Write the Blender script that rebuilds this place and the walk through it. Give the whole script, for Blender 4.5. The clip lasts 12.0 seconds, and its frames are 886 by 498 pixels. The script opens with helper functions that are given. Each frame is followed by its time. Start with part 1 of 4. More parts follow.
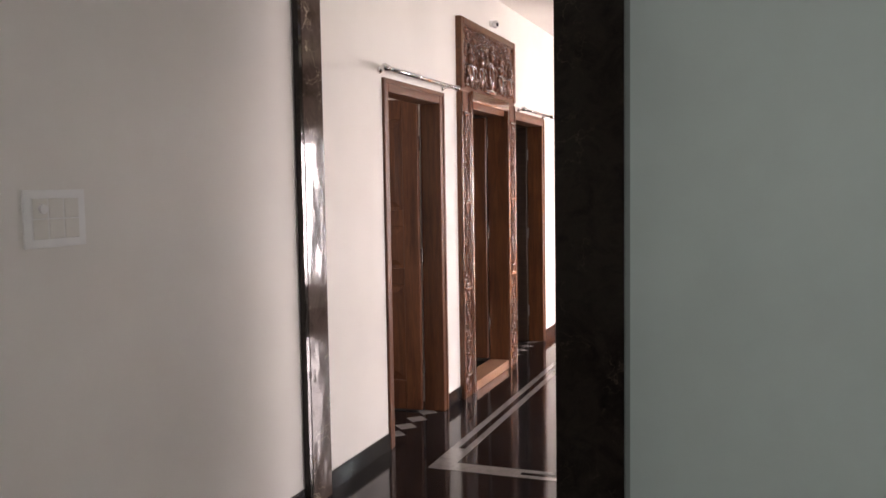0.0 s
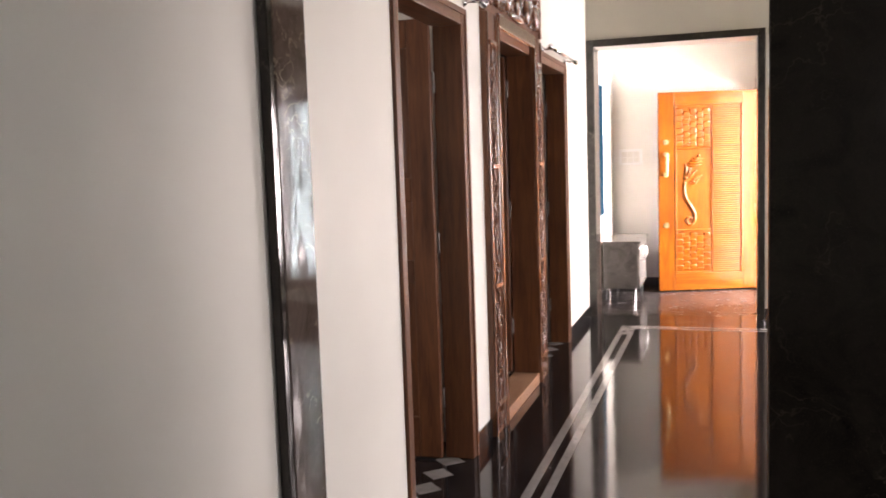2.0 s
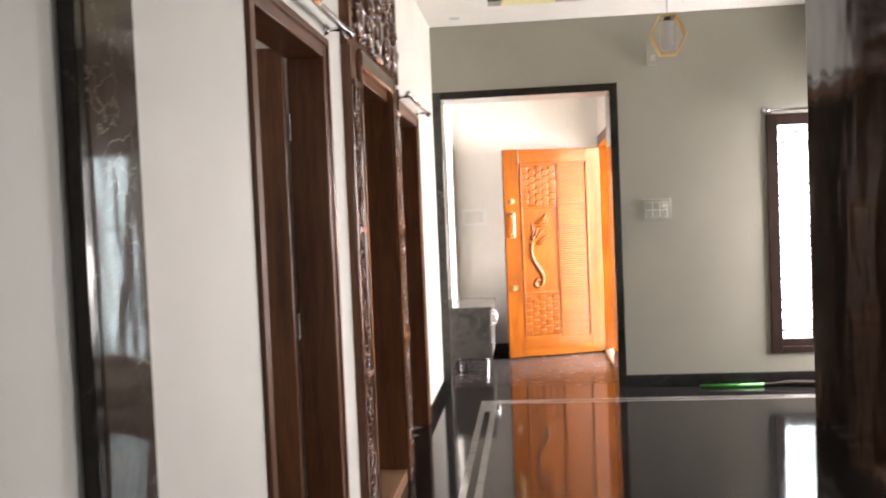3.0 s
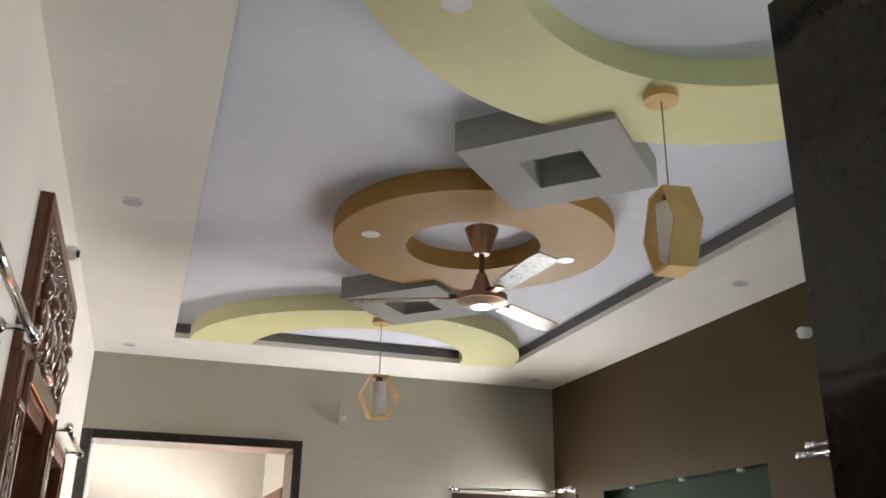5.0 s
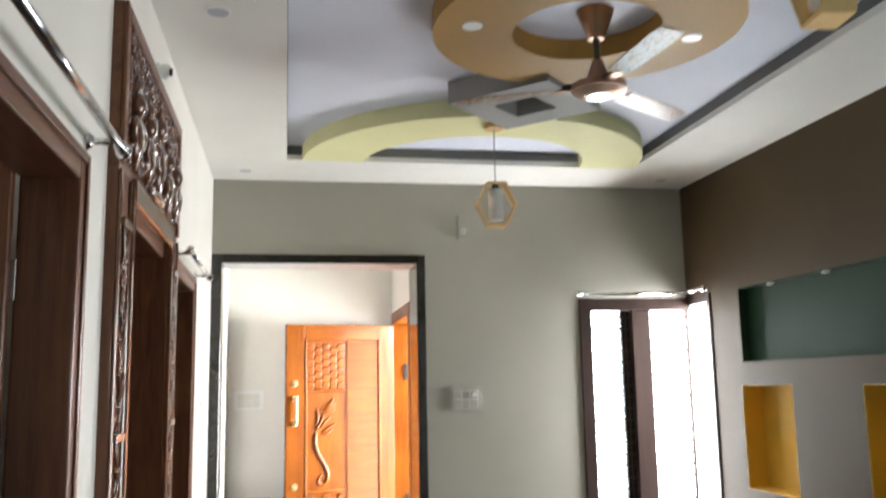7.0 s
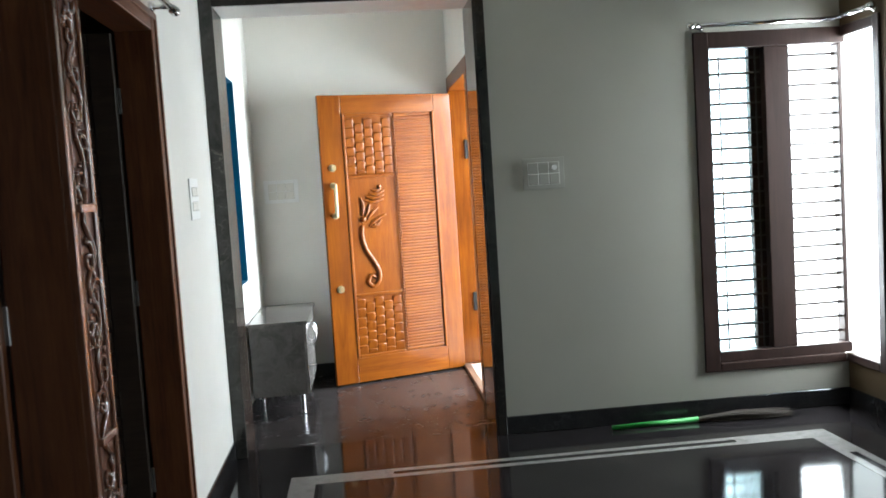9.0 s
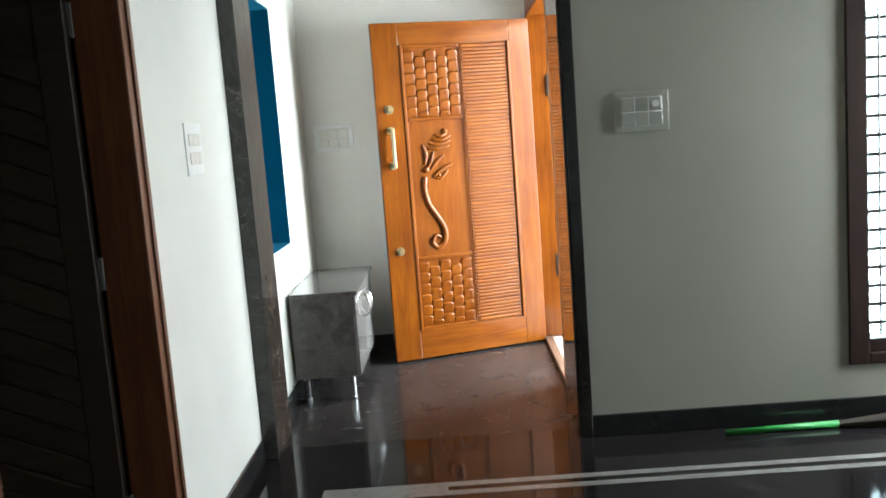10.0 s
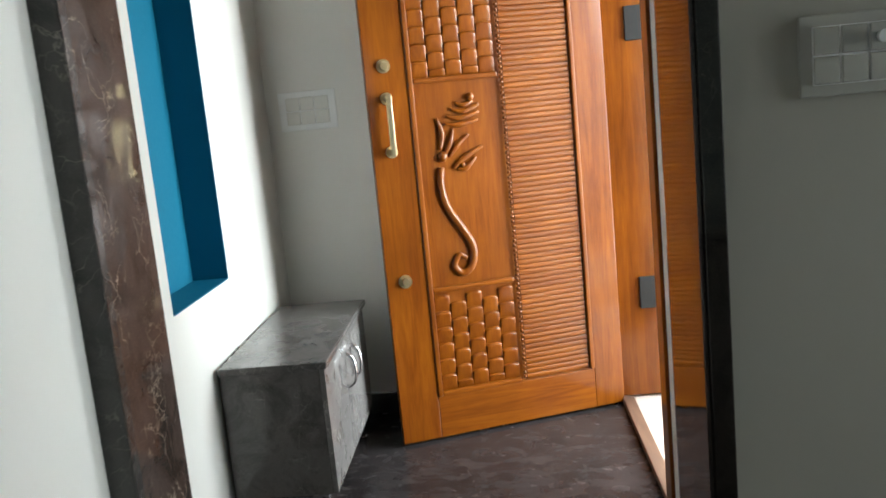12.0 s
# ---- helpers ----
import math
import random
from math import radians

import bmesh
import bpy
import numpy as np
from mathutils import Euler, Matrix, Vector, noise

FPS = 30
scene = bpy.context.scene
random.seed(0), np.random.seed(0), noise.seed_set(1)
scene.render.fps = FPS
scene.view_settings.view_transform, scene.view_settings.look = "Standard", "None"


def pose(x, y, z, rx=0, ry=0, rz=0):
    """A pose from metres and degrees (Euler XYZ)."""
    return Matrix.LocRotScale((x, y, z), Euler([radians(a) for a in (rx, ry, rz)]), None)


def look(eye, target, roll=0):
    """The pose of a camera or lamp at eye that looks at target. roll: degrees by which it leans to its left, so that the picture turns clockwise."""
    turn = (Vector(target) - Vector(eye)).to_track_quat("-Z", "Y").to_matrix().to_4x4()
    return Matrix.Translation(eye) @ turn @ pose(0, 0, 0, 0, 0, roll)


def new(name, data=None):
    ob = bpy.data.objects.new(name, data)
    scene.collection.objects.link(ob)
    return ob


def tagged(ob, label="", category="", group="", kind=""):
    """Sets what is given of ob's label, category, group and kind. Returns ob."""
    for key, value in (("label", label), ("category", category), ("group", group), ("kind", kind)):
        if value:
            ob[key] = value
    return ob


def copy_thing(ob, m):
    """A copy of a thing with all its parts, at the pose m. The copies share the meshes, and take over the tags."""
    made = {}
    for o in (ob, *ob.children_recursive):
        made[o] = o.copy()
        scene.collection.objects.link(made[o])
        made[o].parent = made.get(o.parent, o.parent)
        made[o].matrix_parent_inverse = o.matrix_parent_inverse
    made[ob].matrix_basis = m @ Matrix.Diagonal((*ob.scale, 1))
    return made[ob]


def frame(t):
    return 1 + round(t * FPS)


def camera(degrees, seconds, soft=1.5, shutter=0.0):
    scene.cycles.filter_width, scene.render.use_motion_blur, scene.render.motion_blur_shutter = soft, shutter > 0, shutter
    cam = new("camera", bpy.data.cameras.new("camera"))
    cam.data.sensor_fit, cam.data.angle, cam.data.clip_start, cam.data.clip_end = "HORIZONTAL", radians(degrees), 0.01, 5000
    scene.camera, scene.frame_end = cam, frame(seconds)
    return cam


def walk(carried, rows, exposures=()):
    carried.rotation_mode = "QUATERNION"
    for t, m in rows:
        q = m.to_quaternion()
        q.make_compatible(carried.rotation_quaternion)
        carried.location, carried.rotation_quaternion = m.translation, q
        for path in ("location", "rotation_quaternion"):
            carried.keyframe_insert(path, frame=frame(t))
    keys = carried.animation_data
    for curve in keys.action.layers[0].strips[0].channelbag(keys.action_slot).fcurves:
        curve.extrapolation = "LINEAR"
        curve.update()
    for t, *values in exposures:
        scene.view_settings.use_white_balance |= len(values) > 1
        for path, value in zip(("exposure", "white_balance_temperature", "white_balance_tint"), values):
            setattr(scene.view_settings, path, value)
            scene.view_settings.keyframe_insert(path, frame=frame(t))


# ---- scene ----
# ---- camera and its walk ----
cam = camera(53.9, 12.0, soft=1.6, shutter=0.3)
PATH = [
    (0, (0.082, 0.125, 1.518), (-0.622, 1.991, 1.373), -0.9),
    (0.5, (0.004, 0.429, 1.459), (-0.722, 2.286, 1.302), -1.4),
    (1, (-0.225, 0.802, 1.439), (-0.969, 2.651, 1.268), -1.6),
    (1.5, (-0.471, 1.26, 1.448), (-1.257, 3.088, 1.249), -1.4),
    (2, (-0.817, 1.608, 1.427), (-1.43, 3.501, 1.23), -1.9),
    (2.5, (-1.062, 1.948, 1.407), (-1.464, 3.9, 1.241), -3.3),
    (3, (-1.228, 2.316, 1.444), (-1.425, 4.305, 1.369), -2.4),
    (3.5, (-1.41, 2.706, 1.475), (-1.296, 4.699, 1.605), -0.8),
    (3.7, (-1.497, 2.719, 1.458), (-1.261, 4.686, 1.737), -0.2),
    (5.5, (-1.555, 3.147, 1.585), (-0.948, 4.913, 2.301), 1.0),
    (6, (-1.552, 3.15, 1.587), (-0.964, 4.938, 2.265), 0.8),
    (6.5, (-1.546, 3.199, 1.577), (-1.018, 5.044, 2.14), 0.2),
    (7, (-1.458, 3.297, 1.535), (-1.106, 5.242, 1.841), -1.1),
    (7.5, (-1.444, 3.55, 1.464), (-1.233, 5.538, 1.519), -2.6),
    (7.7, (-1.44, 3.693, 1.464), (-1.231, 5.682, 1.456), -3.3),
    (9.3, (-1.166, 4.997, 1.376), (-0.998, 6.981, 1.193), -3.9),
    (9.5, (-1.139, 5.169, 1.361), (-1.005, 7.153, 1.148), -4.0),
    (10, (-1.024, 5.656, 1.391), (-1.061, 7.639, 1.131), -4.3),
    (10.5, (-1.036, 6.123, 1.377), (-1.08, 8.102, 1.092), -4.9),
    (11, (-0.955, 6.59, 1.351), (-1.045, 8.569, 1.074), -5.9),
    (11.5, (-0.958, 7.035, 1.357), (-1.108, 9.01, 1.078), -5.5),
    (12, (-0.975, 7.497, 1.41), (-1.114, 9.463, 1.074), -5.5),
]
EXPOSURES = [(0.0, 1.4, 7500, 31), (0.5, 2.0, 7400, 28), (1.0, 1.66, 7400, 31), (1.5, 1.5, 7600, 29), (2.0, 1.4, 7500, 27), (2.5, 1.18, 7500, 29), (3.0, 1.1, 7200, 20), (3.7, 0.65, 7000, 17),
             (5.5, 0.92, 7150, 15), (6.5, 0.7, 7100, 14), (7.0, 0.95, 6650, 11), (7.7, 0.75, 6250, 7), (9.3, 0.05, 6000, 3), (10.0, 0.15, 6050, 1), (11.0, -0.1, 6000, 2), (12.0, -0.48, 6200, 4)]
walk(cam, [(t, look(eye, target, roll)) for t, eye, target, roll in PATH], EXPOSURES)

# ---- world, sun and daylight in the openings ----
world = bpy.data.worlds.new("sky")
scene.world = world
world.use_nodes = True
wn = world.node_tree.nodes
sky = wn.new("ShaderNodeTexSky")
sky.sky_type = "NISHITA"
sky.sun_disc = False
sky.sun_elevation = radians(48)
sky.sun_rotation = radians(60)
wn["Background"].inputs["Strength"].default_value = 0.12
world.node_tree.links.new(sky.outputs["Color"], wn["Background"].inputs["Color"])
sun_data = bpy.data.lights.new("sun", "SUN")
sun_data.energy, sun_data.angle, sun_data.color = 1.2, radians(12), (1.0, 0.95, 0.88)
sun = new("sun", sun_data)
sun.matrix_world = look((9, 5, 12), (0, 0, 0))


def daylight(name, eye, target, width, height, watts, colour):
    data = bpy.data.lights.new(name, "AREA")
    data.shape, data.size, data.size_y, data.energy, data.color = "RECTANGLE", width, height, watts, colour
    lamp = new(name, data)
    lamp.matrix_world = look(eye, target)
    return lamp


DAY = (0.93, 0.97, 1.0)
daylight("daylight_corner_window", (1.25, 10.0, 1.35), (1.25, 0, -1.9), 1.25, 2.0, 155, DAY)
daylight("daylight_corner_return", (2.05, 9.40, 1.35), (0, 9.40, 0.6), 0.75, 2.0, 245, DAY)
daylight("daylight_hall_window", (2.1, 5.55, 1.4), (0, 5.55, 0.6), 1.5, 1.75, 64, DAY)
daylight("daylight_main_door", (0.9, 10.77, 1.35), (-3, 10.77, 0.4), 1.6, 2.4, 280, DAY)
daylight("daylight_room_window", (1.21, -2.35, 1.7), (1.21, 5, 0.4), 1.15, 0.7, 32, DAY)
daylight("daylight_bedroom_window", (-5.3, 4.2, 1.5), (0, 4.2, 0.6), 1.2, 1.3, 26, DAY)


# ---- materials ----
def shader(name):
    m = bpy.data.materials.new(name)
    m.use_nodes = True
    return m, m.node_tree.nodes, m.node_tree.links, m.node_tree.nodes["Principled BSDF"]


def coords(n, l, scale=(1, 1, 1)):
    c = n.new("ShaderNodeTexCoord")
    mp = n.new("ShaderNodeMapping")
    mp.inputs["Scale"].default_value = scale
    l.new(c.outputs["Object"], mp.inputs["Vector"])
    return mp.outputs["Vector"]


def own_coords(n, l, scale):
    """Object coordinates shifted by each object's own random number, so that no two boards share one figure."""
    info, far, add = n.new("ShaderNodeObjectInfo"), n.new("ShaderNodeMath"), n.new("ShaderNodeVectorMath")
    far.operation, add.operation = "MULTIPLY", "ADD"
    far.inputs[1].default_value = 37.0
    l.new(info.outputs["Random"], far.inputs[0])
    l.new(coords(n, l, scale), add.inputs[0])
    l.new(far.outputs[0], add.inputs[1])
    return add.outputs[0]


def noise_tex(n, l, vec, scale, detail=4, rough=0.55, distort=0.0):
    t = n.new("ShaderNodeTexNoise")
    t.inputs["Scale"].default_value, t.inputs["Detail"].default_value = scale, detail
    t.inputs["Roughness"].default_value, t.inputs["Distortion"].default_value = rough, distort
    l.new(vec, t.inputs["Vector"])
    return t.outputs["Fac"]


def ramp(n, l, fac, stops):
    r = n.new("ShaderNodeValToRGB")
    el = r.color_ramp.elements
    el[0].position, el[0].color = stops[0][0], (*stops[0][1], 1)
    el[1].position, el[1].color = stops[-1][0], (*stops[-1][1], 1)
    for pos, col in stops[1:-1]:
        e = el.new(pos)
        e.color = (*col, 1)
    l.new(fac, r.inputs["Fac"])
    return r.outputs["Color"]


def blend(n, l, fac, a, b, mode="MIX"):
    mx = n.new("ShaderNodeMix")
    mx.data_type, mx.blend_type = "RGBA", mode
    if isinstance(fac, float):
        mx.inputs["Factor"].default_value = fac
    else:
        l.new(fac, mx.inputs["Factor"])
    for sock, v in ((mx.inputs[6], a), (mx.inputs[7], b)):
        if isinstance(v, tuple):
            sock.default_value = (*v, 1)
        else:
            l.new(v, sock)
    return mx.outputs[2]


def bump(n, l, bsdf, height, strength, distance):
    b = n.new("ShaderNodeBump")
    b.inputs["Strength"].default_value, b.inputs["Distance"].default_value = strength, distance
    l.new(height, b.inputs["Height"])
    l.new(b.outputs["Normal"], bsdf.inputs["Normal"])


def rough_range(n, l, bsdf, fac, lo, hi):
    mr = n.new("ShaderNodeMapRange")
    mr.inputs["To Min"].default_value, mr.inputs["To Max"].default_value = lo, hi
    l.new(fac, mr.inputs["Value"])
    l.new(mr.outputs["Result"], bsdf.inputs["Roughness"])


def paint(name, colour, rough=0.6, grain=0.05, spec=0.3):
    m, n, l, p = shader(name)
    v = coords(n, l)
    big = noise_tex(n, l, v, 1.3, 3)
    small = noise_tex(n, l, v, 60, 4)
    lo = tuple(c * (1 - grain) for c in colour)
    hi = tuple(min(1, c * (1 + grain)) for c in colour)
    l.new(ramp(n, l, big, [(0.3, lo), (0.7, hi)]), p.inputs["Base Color"])
    rough_range(n, l, p, small, rough - 0.08, rough + 0.08)
    p.inputs["Specular IOR Level"].default_value = spec
    bump(n, l, p, noise_tex(n, l, v, 220, 3), 0.12, 0.002)
    return m


def granite(name, dark, mid, vein, rough=0.08, scale=1.0, veins=0.5, wavy=0.0, spec=0.32, worn=(0.6, 1.6), dust=None):
    m, n, l, p = shader(name)
    v = coords(n, l)
    cloud = noise_tex(n, l, v, 5 * scale, 6, 0.65, 0.6)
    base = ramp(n, l, cloud, [(0.3, dark), (0.55, mid), (0.75, tuple(c * 0.7 for c in mid))])
    speck = noise_tex(n, l, v, 140 * scale, 3, 0.7)
    base = blend(n, l, ramp(n, l, speck, [(0.58, (0, 0, 0)), (0.72, (1, 1, 1))]), base, tuple(min(1, c * 1.8) for c in mid))
    line = n.new("ShaderNodeTexVoronoi")
    line.feature = "DISTANCE_TO_EDGE"
    line.inputs["Scale"].default_value = 3.2 * scale
    warp = n.new("ShaderNodeVectorMath")
    warp.operation = "ADD"
    wv = n.new("ShaderNodeTexNoise")
    wv.inputs["Scale"].default_value, wv.inputs["Detail"].default_value = 3.0 * scale, 5
    l.new(v, wv.inputs["Vector"])
    l.new(v, warp.inputs[0])
    l.new(wv.outputs["Color"], warp.inputs[1])
    l.new(warp.outputs[0], line.inputs["Vector"])
    mask = ramp(n, l, line.outputs["Distance"], [(0.0, (veins,) * 3), (0.03, (0, 0, 0))])
    patch = ramp(n, l, noise_tex(n, l, v, 4.0 * scale, 3), [(0.5, (0, 0, 0)), (0.65, (1, 1, 1))])
    mask = blend(n, l, 1.0, mask, patch, "MULTIPLY")
    col = blend(n, l, mask, base, vein)
    if dust:
        haze = noise_tex(n, l, coords(n, l, (1.0, 1.6, 1.0)), 9.0, 6, 0.66, 0.4)
        col = blend(n, l, ramp(n, l, haze, [(0.36, (0, 0, 0)), (0.74, (1, 1, 1))]), col, dust)
    l.new(col, p.inputs["Base Color"])
    rough_range(n, l, p, noise_tex(n, l, v, 8, 5, 0.7, 1.0), rough * worn[0], rough * worn[1])
    p.inputs["Specular IOR Level"].default_value = spec
    if wavy:
        bump(n, l, p, noise_tex(n, l, coords(n, l, (1, 1, 0.6)), 6, 2), wavy, 0.02)
    return m


def wood(name, dark, light, rough=0.3, axis=2, coat=0.3, scale=1.0, spec=0.5):
    m, n, l, p = shader(name)
    sc = [22 * scale] * 3
    sc[axis] = 1.6 * scale
    v = own_coords(n, l, tuple(sc))
    grain = noise_tex(n, l, v, 1.0, 6, 0.6, 1.2)
    fine = noise_tex(n, l, own_coords(n, l, tuple(c * 8 for c in sc)), 1.0, 3)
    col = ramp(n, l, grain, [(0.28, dark), (0.5, tuple((a + b) / 2 for a, b in zip(dark, light))), (0.72, light)])
    col = blend(n, l, 0.25, col, ramp(n, l, fine, [(0.3, dark), (0.7, light)]))
    l.new(col, p.inputs["Base Color"])
    rough_range(n, l, p, fine, rough - 0.08, rough + 0.1)
    p.inputs["Coat Weight"].default_value, p.inputs["Coat Roughness"].default_value = coat, 0.12
    p.inputs["Specular IOR Level"].default_value = spec
    # slow colour drift from board to board
    drift = ramp(n, l, noise_tex(n, l, own_coords(n, l, (1, 1, 1)), 2.6, 3), [(0.3, (0.72, 0.68, 0.66)), (0.7, (1.0, 1.0, 1.0))])
    l.new(blend(n, l, 1.0, col, drift, "MULTIPLY"), p.inputs["Base Color"])
    bump(n, l, p, grain, 0.08, 0.002)
    return m


def metal(name, colour, rough):
    m, n, l, p = shader(name)
    p.inputs["Metallic"].default_value = 1.0
    v = coords(n, l)
    l.new(ramp(n, l, noise_tex(n, l, v, 30, 3), [(0.3, tuple(c * 0.85 for c in colour)), (0.7, colour)]), p.inputs["Base Color"])
    rough_range(n, l, p, noise_tex(n, l, v, 90, 3), rough * 0.85, rough * 1.2)
    return m


def plastic(name, colour, rough=0.35):
    m, n, l, p = shader(name)
    v = coords(n, l)
    l.new(ramp(n, l, noise_tex(n, l, v, 12, 3), [(0.3, tuple(c * 0.94 for c in colour)), (0.7, colour)]), p.inputs["Base Color"])
    rough_range(n, l, p, noise_tex(n, l, v, 60, 3), rough - 0.06, rough + 0.06)
    return m


WHITE = paint("white_wall_paint", (0.74, 0.72, 0.67), 0.55)
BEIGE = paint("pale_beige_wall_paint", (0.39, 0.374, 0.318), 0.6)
SAGE = paint("grey_green_wall_paint", (0.53, 0.665, 0.625), 0.6)
CEILING = paint("white_ceiling_paint", (0.77, 0.755, 0.715), 0.7)
RECESS = paint("cool_white_ceiling_paint", (0.70, 0.73, 0.83), 0.7)
BROWN = paint("brown_wall_paint", (0.075, 0.051, 0.027), 0.6, 0.08, 0.12)
# Dark brown so that the wall colour itself holds the unlit room's shade.
ROOM_SHADE = paint("dark_brown_room_shade", (0.11, 0.085, 0.066), 0.6)
GREY = paint("grey_gypsum_paint", (0.30, 0.30, 0.29), 0.7)
SHADOW_GREY = paint("recess_edge_shadow_grey", (0.16, 0.16, 0.16), 0.7)
LIME = paint("pale_lime_gypsum_paint", (0.72, 0.70, 0.40), 0.65)
OCHRE = paint("ochre_gypsum_paint", (0.37, 0.215, 0.058), 0.6)
GREEN = paint("deep_green_niche_paint", (0.011, 0.034, 0.015), 0.6, 0.08, 0.1)
YELLOW = paint("mustard_niche_paint", (0.62, 0.36, 0.04), 0.5)
TEAL = paint("teal_niche_paint", (0.0085, 0.134, 0.222), 0.5)
FLOOR = granite("dark_polished_granite_floor", (0.005, 0.0045, 0.005), (0.014, 0.012, 0.0122), (0.06, 0.052, 0.05), 0.075, 0.7, 0.35, 0.015, 0.17)
LOBBY = granite("dusty_brown_granite_floor", (0.006, 0.006, 0.006), (0.026, 0.021, 0.021), (0.09, 0.08, 0.075), 0.16, 0.9, 0.08, 0.02, 0.2, (0.3, 2.6), (0.050, 0.044, 0.043))
INLAY = granite("pale_grey_granite_inlay", (0.125, 0.118, 0.11), (0.19, 0.178, 0.168), (0.28, 0.265, 0.25), 0.1, 3.0, 0.2)
SKIRT = granite("black_granite_skirting", (0.010, 0.010, 0.011), (0.022, 0.021, 0.021), (0.1, 0.1, 0.1), 0.08, 1.0, 0.2)
JAMB = granite("brown_polished_granite", (0.030, 0.021, 0.017), (0.075, 0.052, 0.042), (0.42, 0.34, 0.27), 0.07, 1.6, 0.85, 0.16, 0.22)
JAMB_GREY = granite("grey_black_polished_granite", (0.022, 0.021, 0.019), (0.05, 0.047, 0.042), (0.25, 0.22, 0.19), 0.08, 1.6, 0.5, 0.10)
JAMB_DARK = granite("black_brown_polished_granite", (0.009, 0.0078, 0.0066), (0.022, 0.018, 0.015), (0.12, 0.10, 0.08), 0.06, 1.6, 0.3, 0.10)
RAW_STONE = granite("rough_sawn_pale_blue_stone_edge", (0.05, 0.05, 0.07), (0.16, 0.17, 0.24), (0.5, 0.5, 0.55), 0.6, 12.0, 0.6)
CAB_FRONT = granite("pale_veined_polished_granite", (0.115, 0.106, 0.10), (0.20, 0.187, 0.178), (0.5, 0.47, 0.44), 0.10, 2.2, 0.8)
CABINET = granite("grey_polished_granite", (0.060, 0.056, 0.053), (0.135, 0.125, 0.118), (0.32, 0.30, 0.28), 0.07, 1.8, 0.5)
TEAK = wood("orange_varnished_teak", (0.128, 0.0255, 0.0013), (0.265, 0.077, 0.0032), 0.34, 2, 0.5, 1.0, 0.15)
TEAK_H = wood("orange_varnished_teak_crosswise", (0.128, 0.0255, 0.0013), (0.265, 0.077, 0.0032), 0.34, 0, 0.5, 1.0, 0.15)
DARK_WOOD = wood("dark_varnished_wood", (0.056, 0.019, 0.0085), (0.205, 0.075, 0.030), 0.38, 2, 0.2, 1.0, 0.3)
DARK_WOOD_H = wood("dark_varnished_wood_crosswise", (0.056, 0.019, 0.0085), (0.205, 0.075, 0.030), 0.38, 1, 0.2, 1.0, 0.3)
# Door wood taken near-black: the dark room's shade is mixed into its colour.
SHADED_WOOD = wood("near_black_shaded_wood", (0.018, 0.012, 0.009), (0.055, 0.036, 0.026), 0.4, 0, 0.1, 1.0, 0.3)
CARVED = wood("glossy_carved_wood", (0.07, 0.027, 0.014), (0.19, 0.075, 0.038), 0.16, 2, 1.0)
PALE_WOOD = wood("pale_beech_veneer", (0.68, 0.43, 0.15), (0.84, 0.58, 0.25), 0.45, 2, 0.1)
SILL_WOOD = wood("worn_brown_threshold_wood", (0.10, 0.055, 0.035), (0.24, 0.14, 0.09), 0.5, 1, 0.05)
# Paler than the wood: the reflection on its polished top is in the colour.
SHEEN_SILL = wood("polished_threshold_wood_with_sheen", (0.26, 0.13, 0.075), (0.46, 0.27, 0.17), 0.3, 1, 0.4)
WINDOW_WOOD = wood("brown_window_frame_wood", (0.020, 0.010, 0.008), (0.048, 0.024, 0.018), 0.45, 2, 0.1, 1.0, 0.25)
CHROME = metal("chrome", (0.75, 0.75, 0.76), 0.12)
STEEL = metal("dull_worn_steel", (0.30, 0.29, 0.28), 0.5)
COPPER = metal("brushed_copper", (0.34, 0.20, 0.13), 0.30)
BRASS = metal("antique_brass", (0.80, 0.63, 0.36), 0.3)
IRON = metal("dark_iron", (0.10, 0.09, 0.085), 0.4)
CREAM = plastic("cream_plastic", (0.40, 0.39, 0.34))
IVORY = plastic("ivory_plastic", (0.72, 0.70, 0.64))
BRIGHT = plastic("white_plastic", (0.82, 0.82, 0.80))
GREY_LENS = plastic("grey_blue_frosted_lens", (0.42, 0.44, 0.50))
COPPER_PAINT = plastic("copper_brown_enamel", (0.25, 0.155, 0.105), 0.28)
GLOSS = plastic("glossy_white_plastic", (0.85, 0.85, 0.83), 0.12)
MATT_BLACK = plastic("matt_black_iron_paint", (0.012, 0.011, 0.011), 0.7)
BLACK = plastic("black_plastic", (0.02, 0.02, 0.02))
LIME_PLASTIC = plastic("bright_green_plastic", (0.016, 0.21, 0.024), 0.5)
BRISTLE = wood("dark_dry_broom_grass", (0.018, 0.013, 0.009), (0.05, 0.036, 0.024), 0.9, 0, 0.0)
CONCRETE = paint("pale_porch_stone", (0.55, 0.46, 0.40), 0.6)


def frosted():
    m, n, l, p = shader("frosted_window_glass")
    p.inputs["Base Color"].default_value = (0.21, 0.27, 0.28, 1)
    p.inputs["Transmission Weight"].default_value = 1.0
    p.inputs["IOR"].default_value = 1.3
    v = coords(n, l)
    rough_range(n, l, p, noise_tex(n, l, v, 40, 3), 0.2, 0.35)
    bump(n, l, p, noise_tex(n, l, v, 55, 2), 0.4, 0.004)
    return m


FROST = frosted()


# ---- mesh helpers ----
def box(bm, x0, x1, y0, y1, z0, z1):
    v = [bm.verts.new(c) for c in ((x0, y0, z0), (x1, y0, z0), (x1, y1, z0), (x0, y1, z0), (x0, y0, z1), (x1, y0, z1), (x1, y1, z1), (x0, y1, z1))]
    for f in ((3, 2, 1, 0), (4, 5, 6, 7), (0, 1, 5, 4), (1, 2, 6, 5), (2, 3, 7, 6), (3, 0, 4, 7)):
        bm.faces.new([v[i] for i in f])


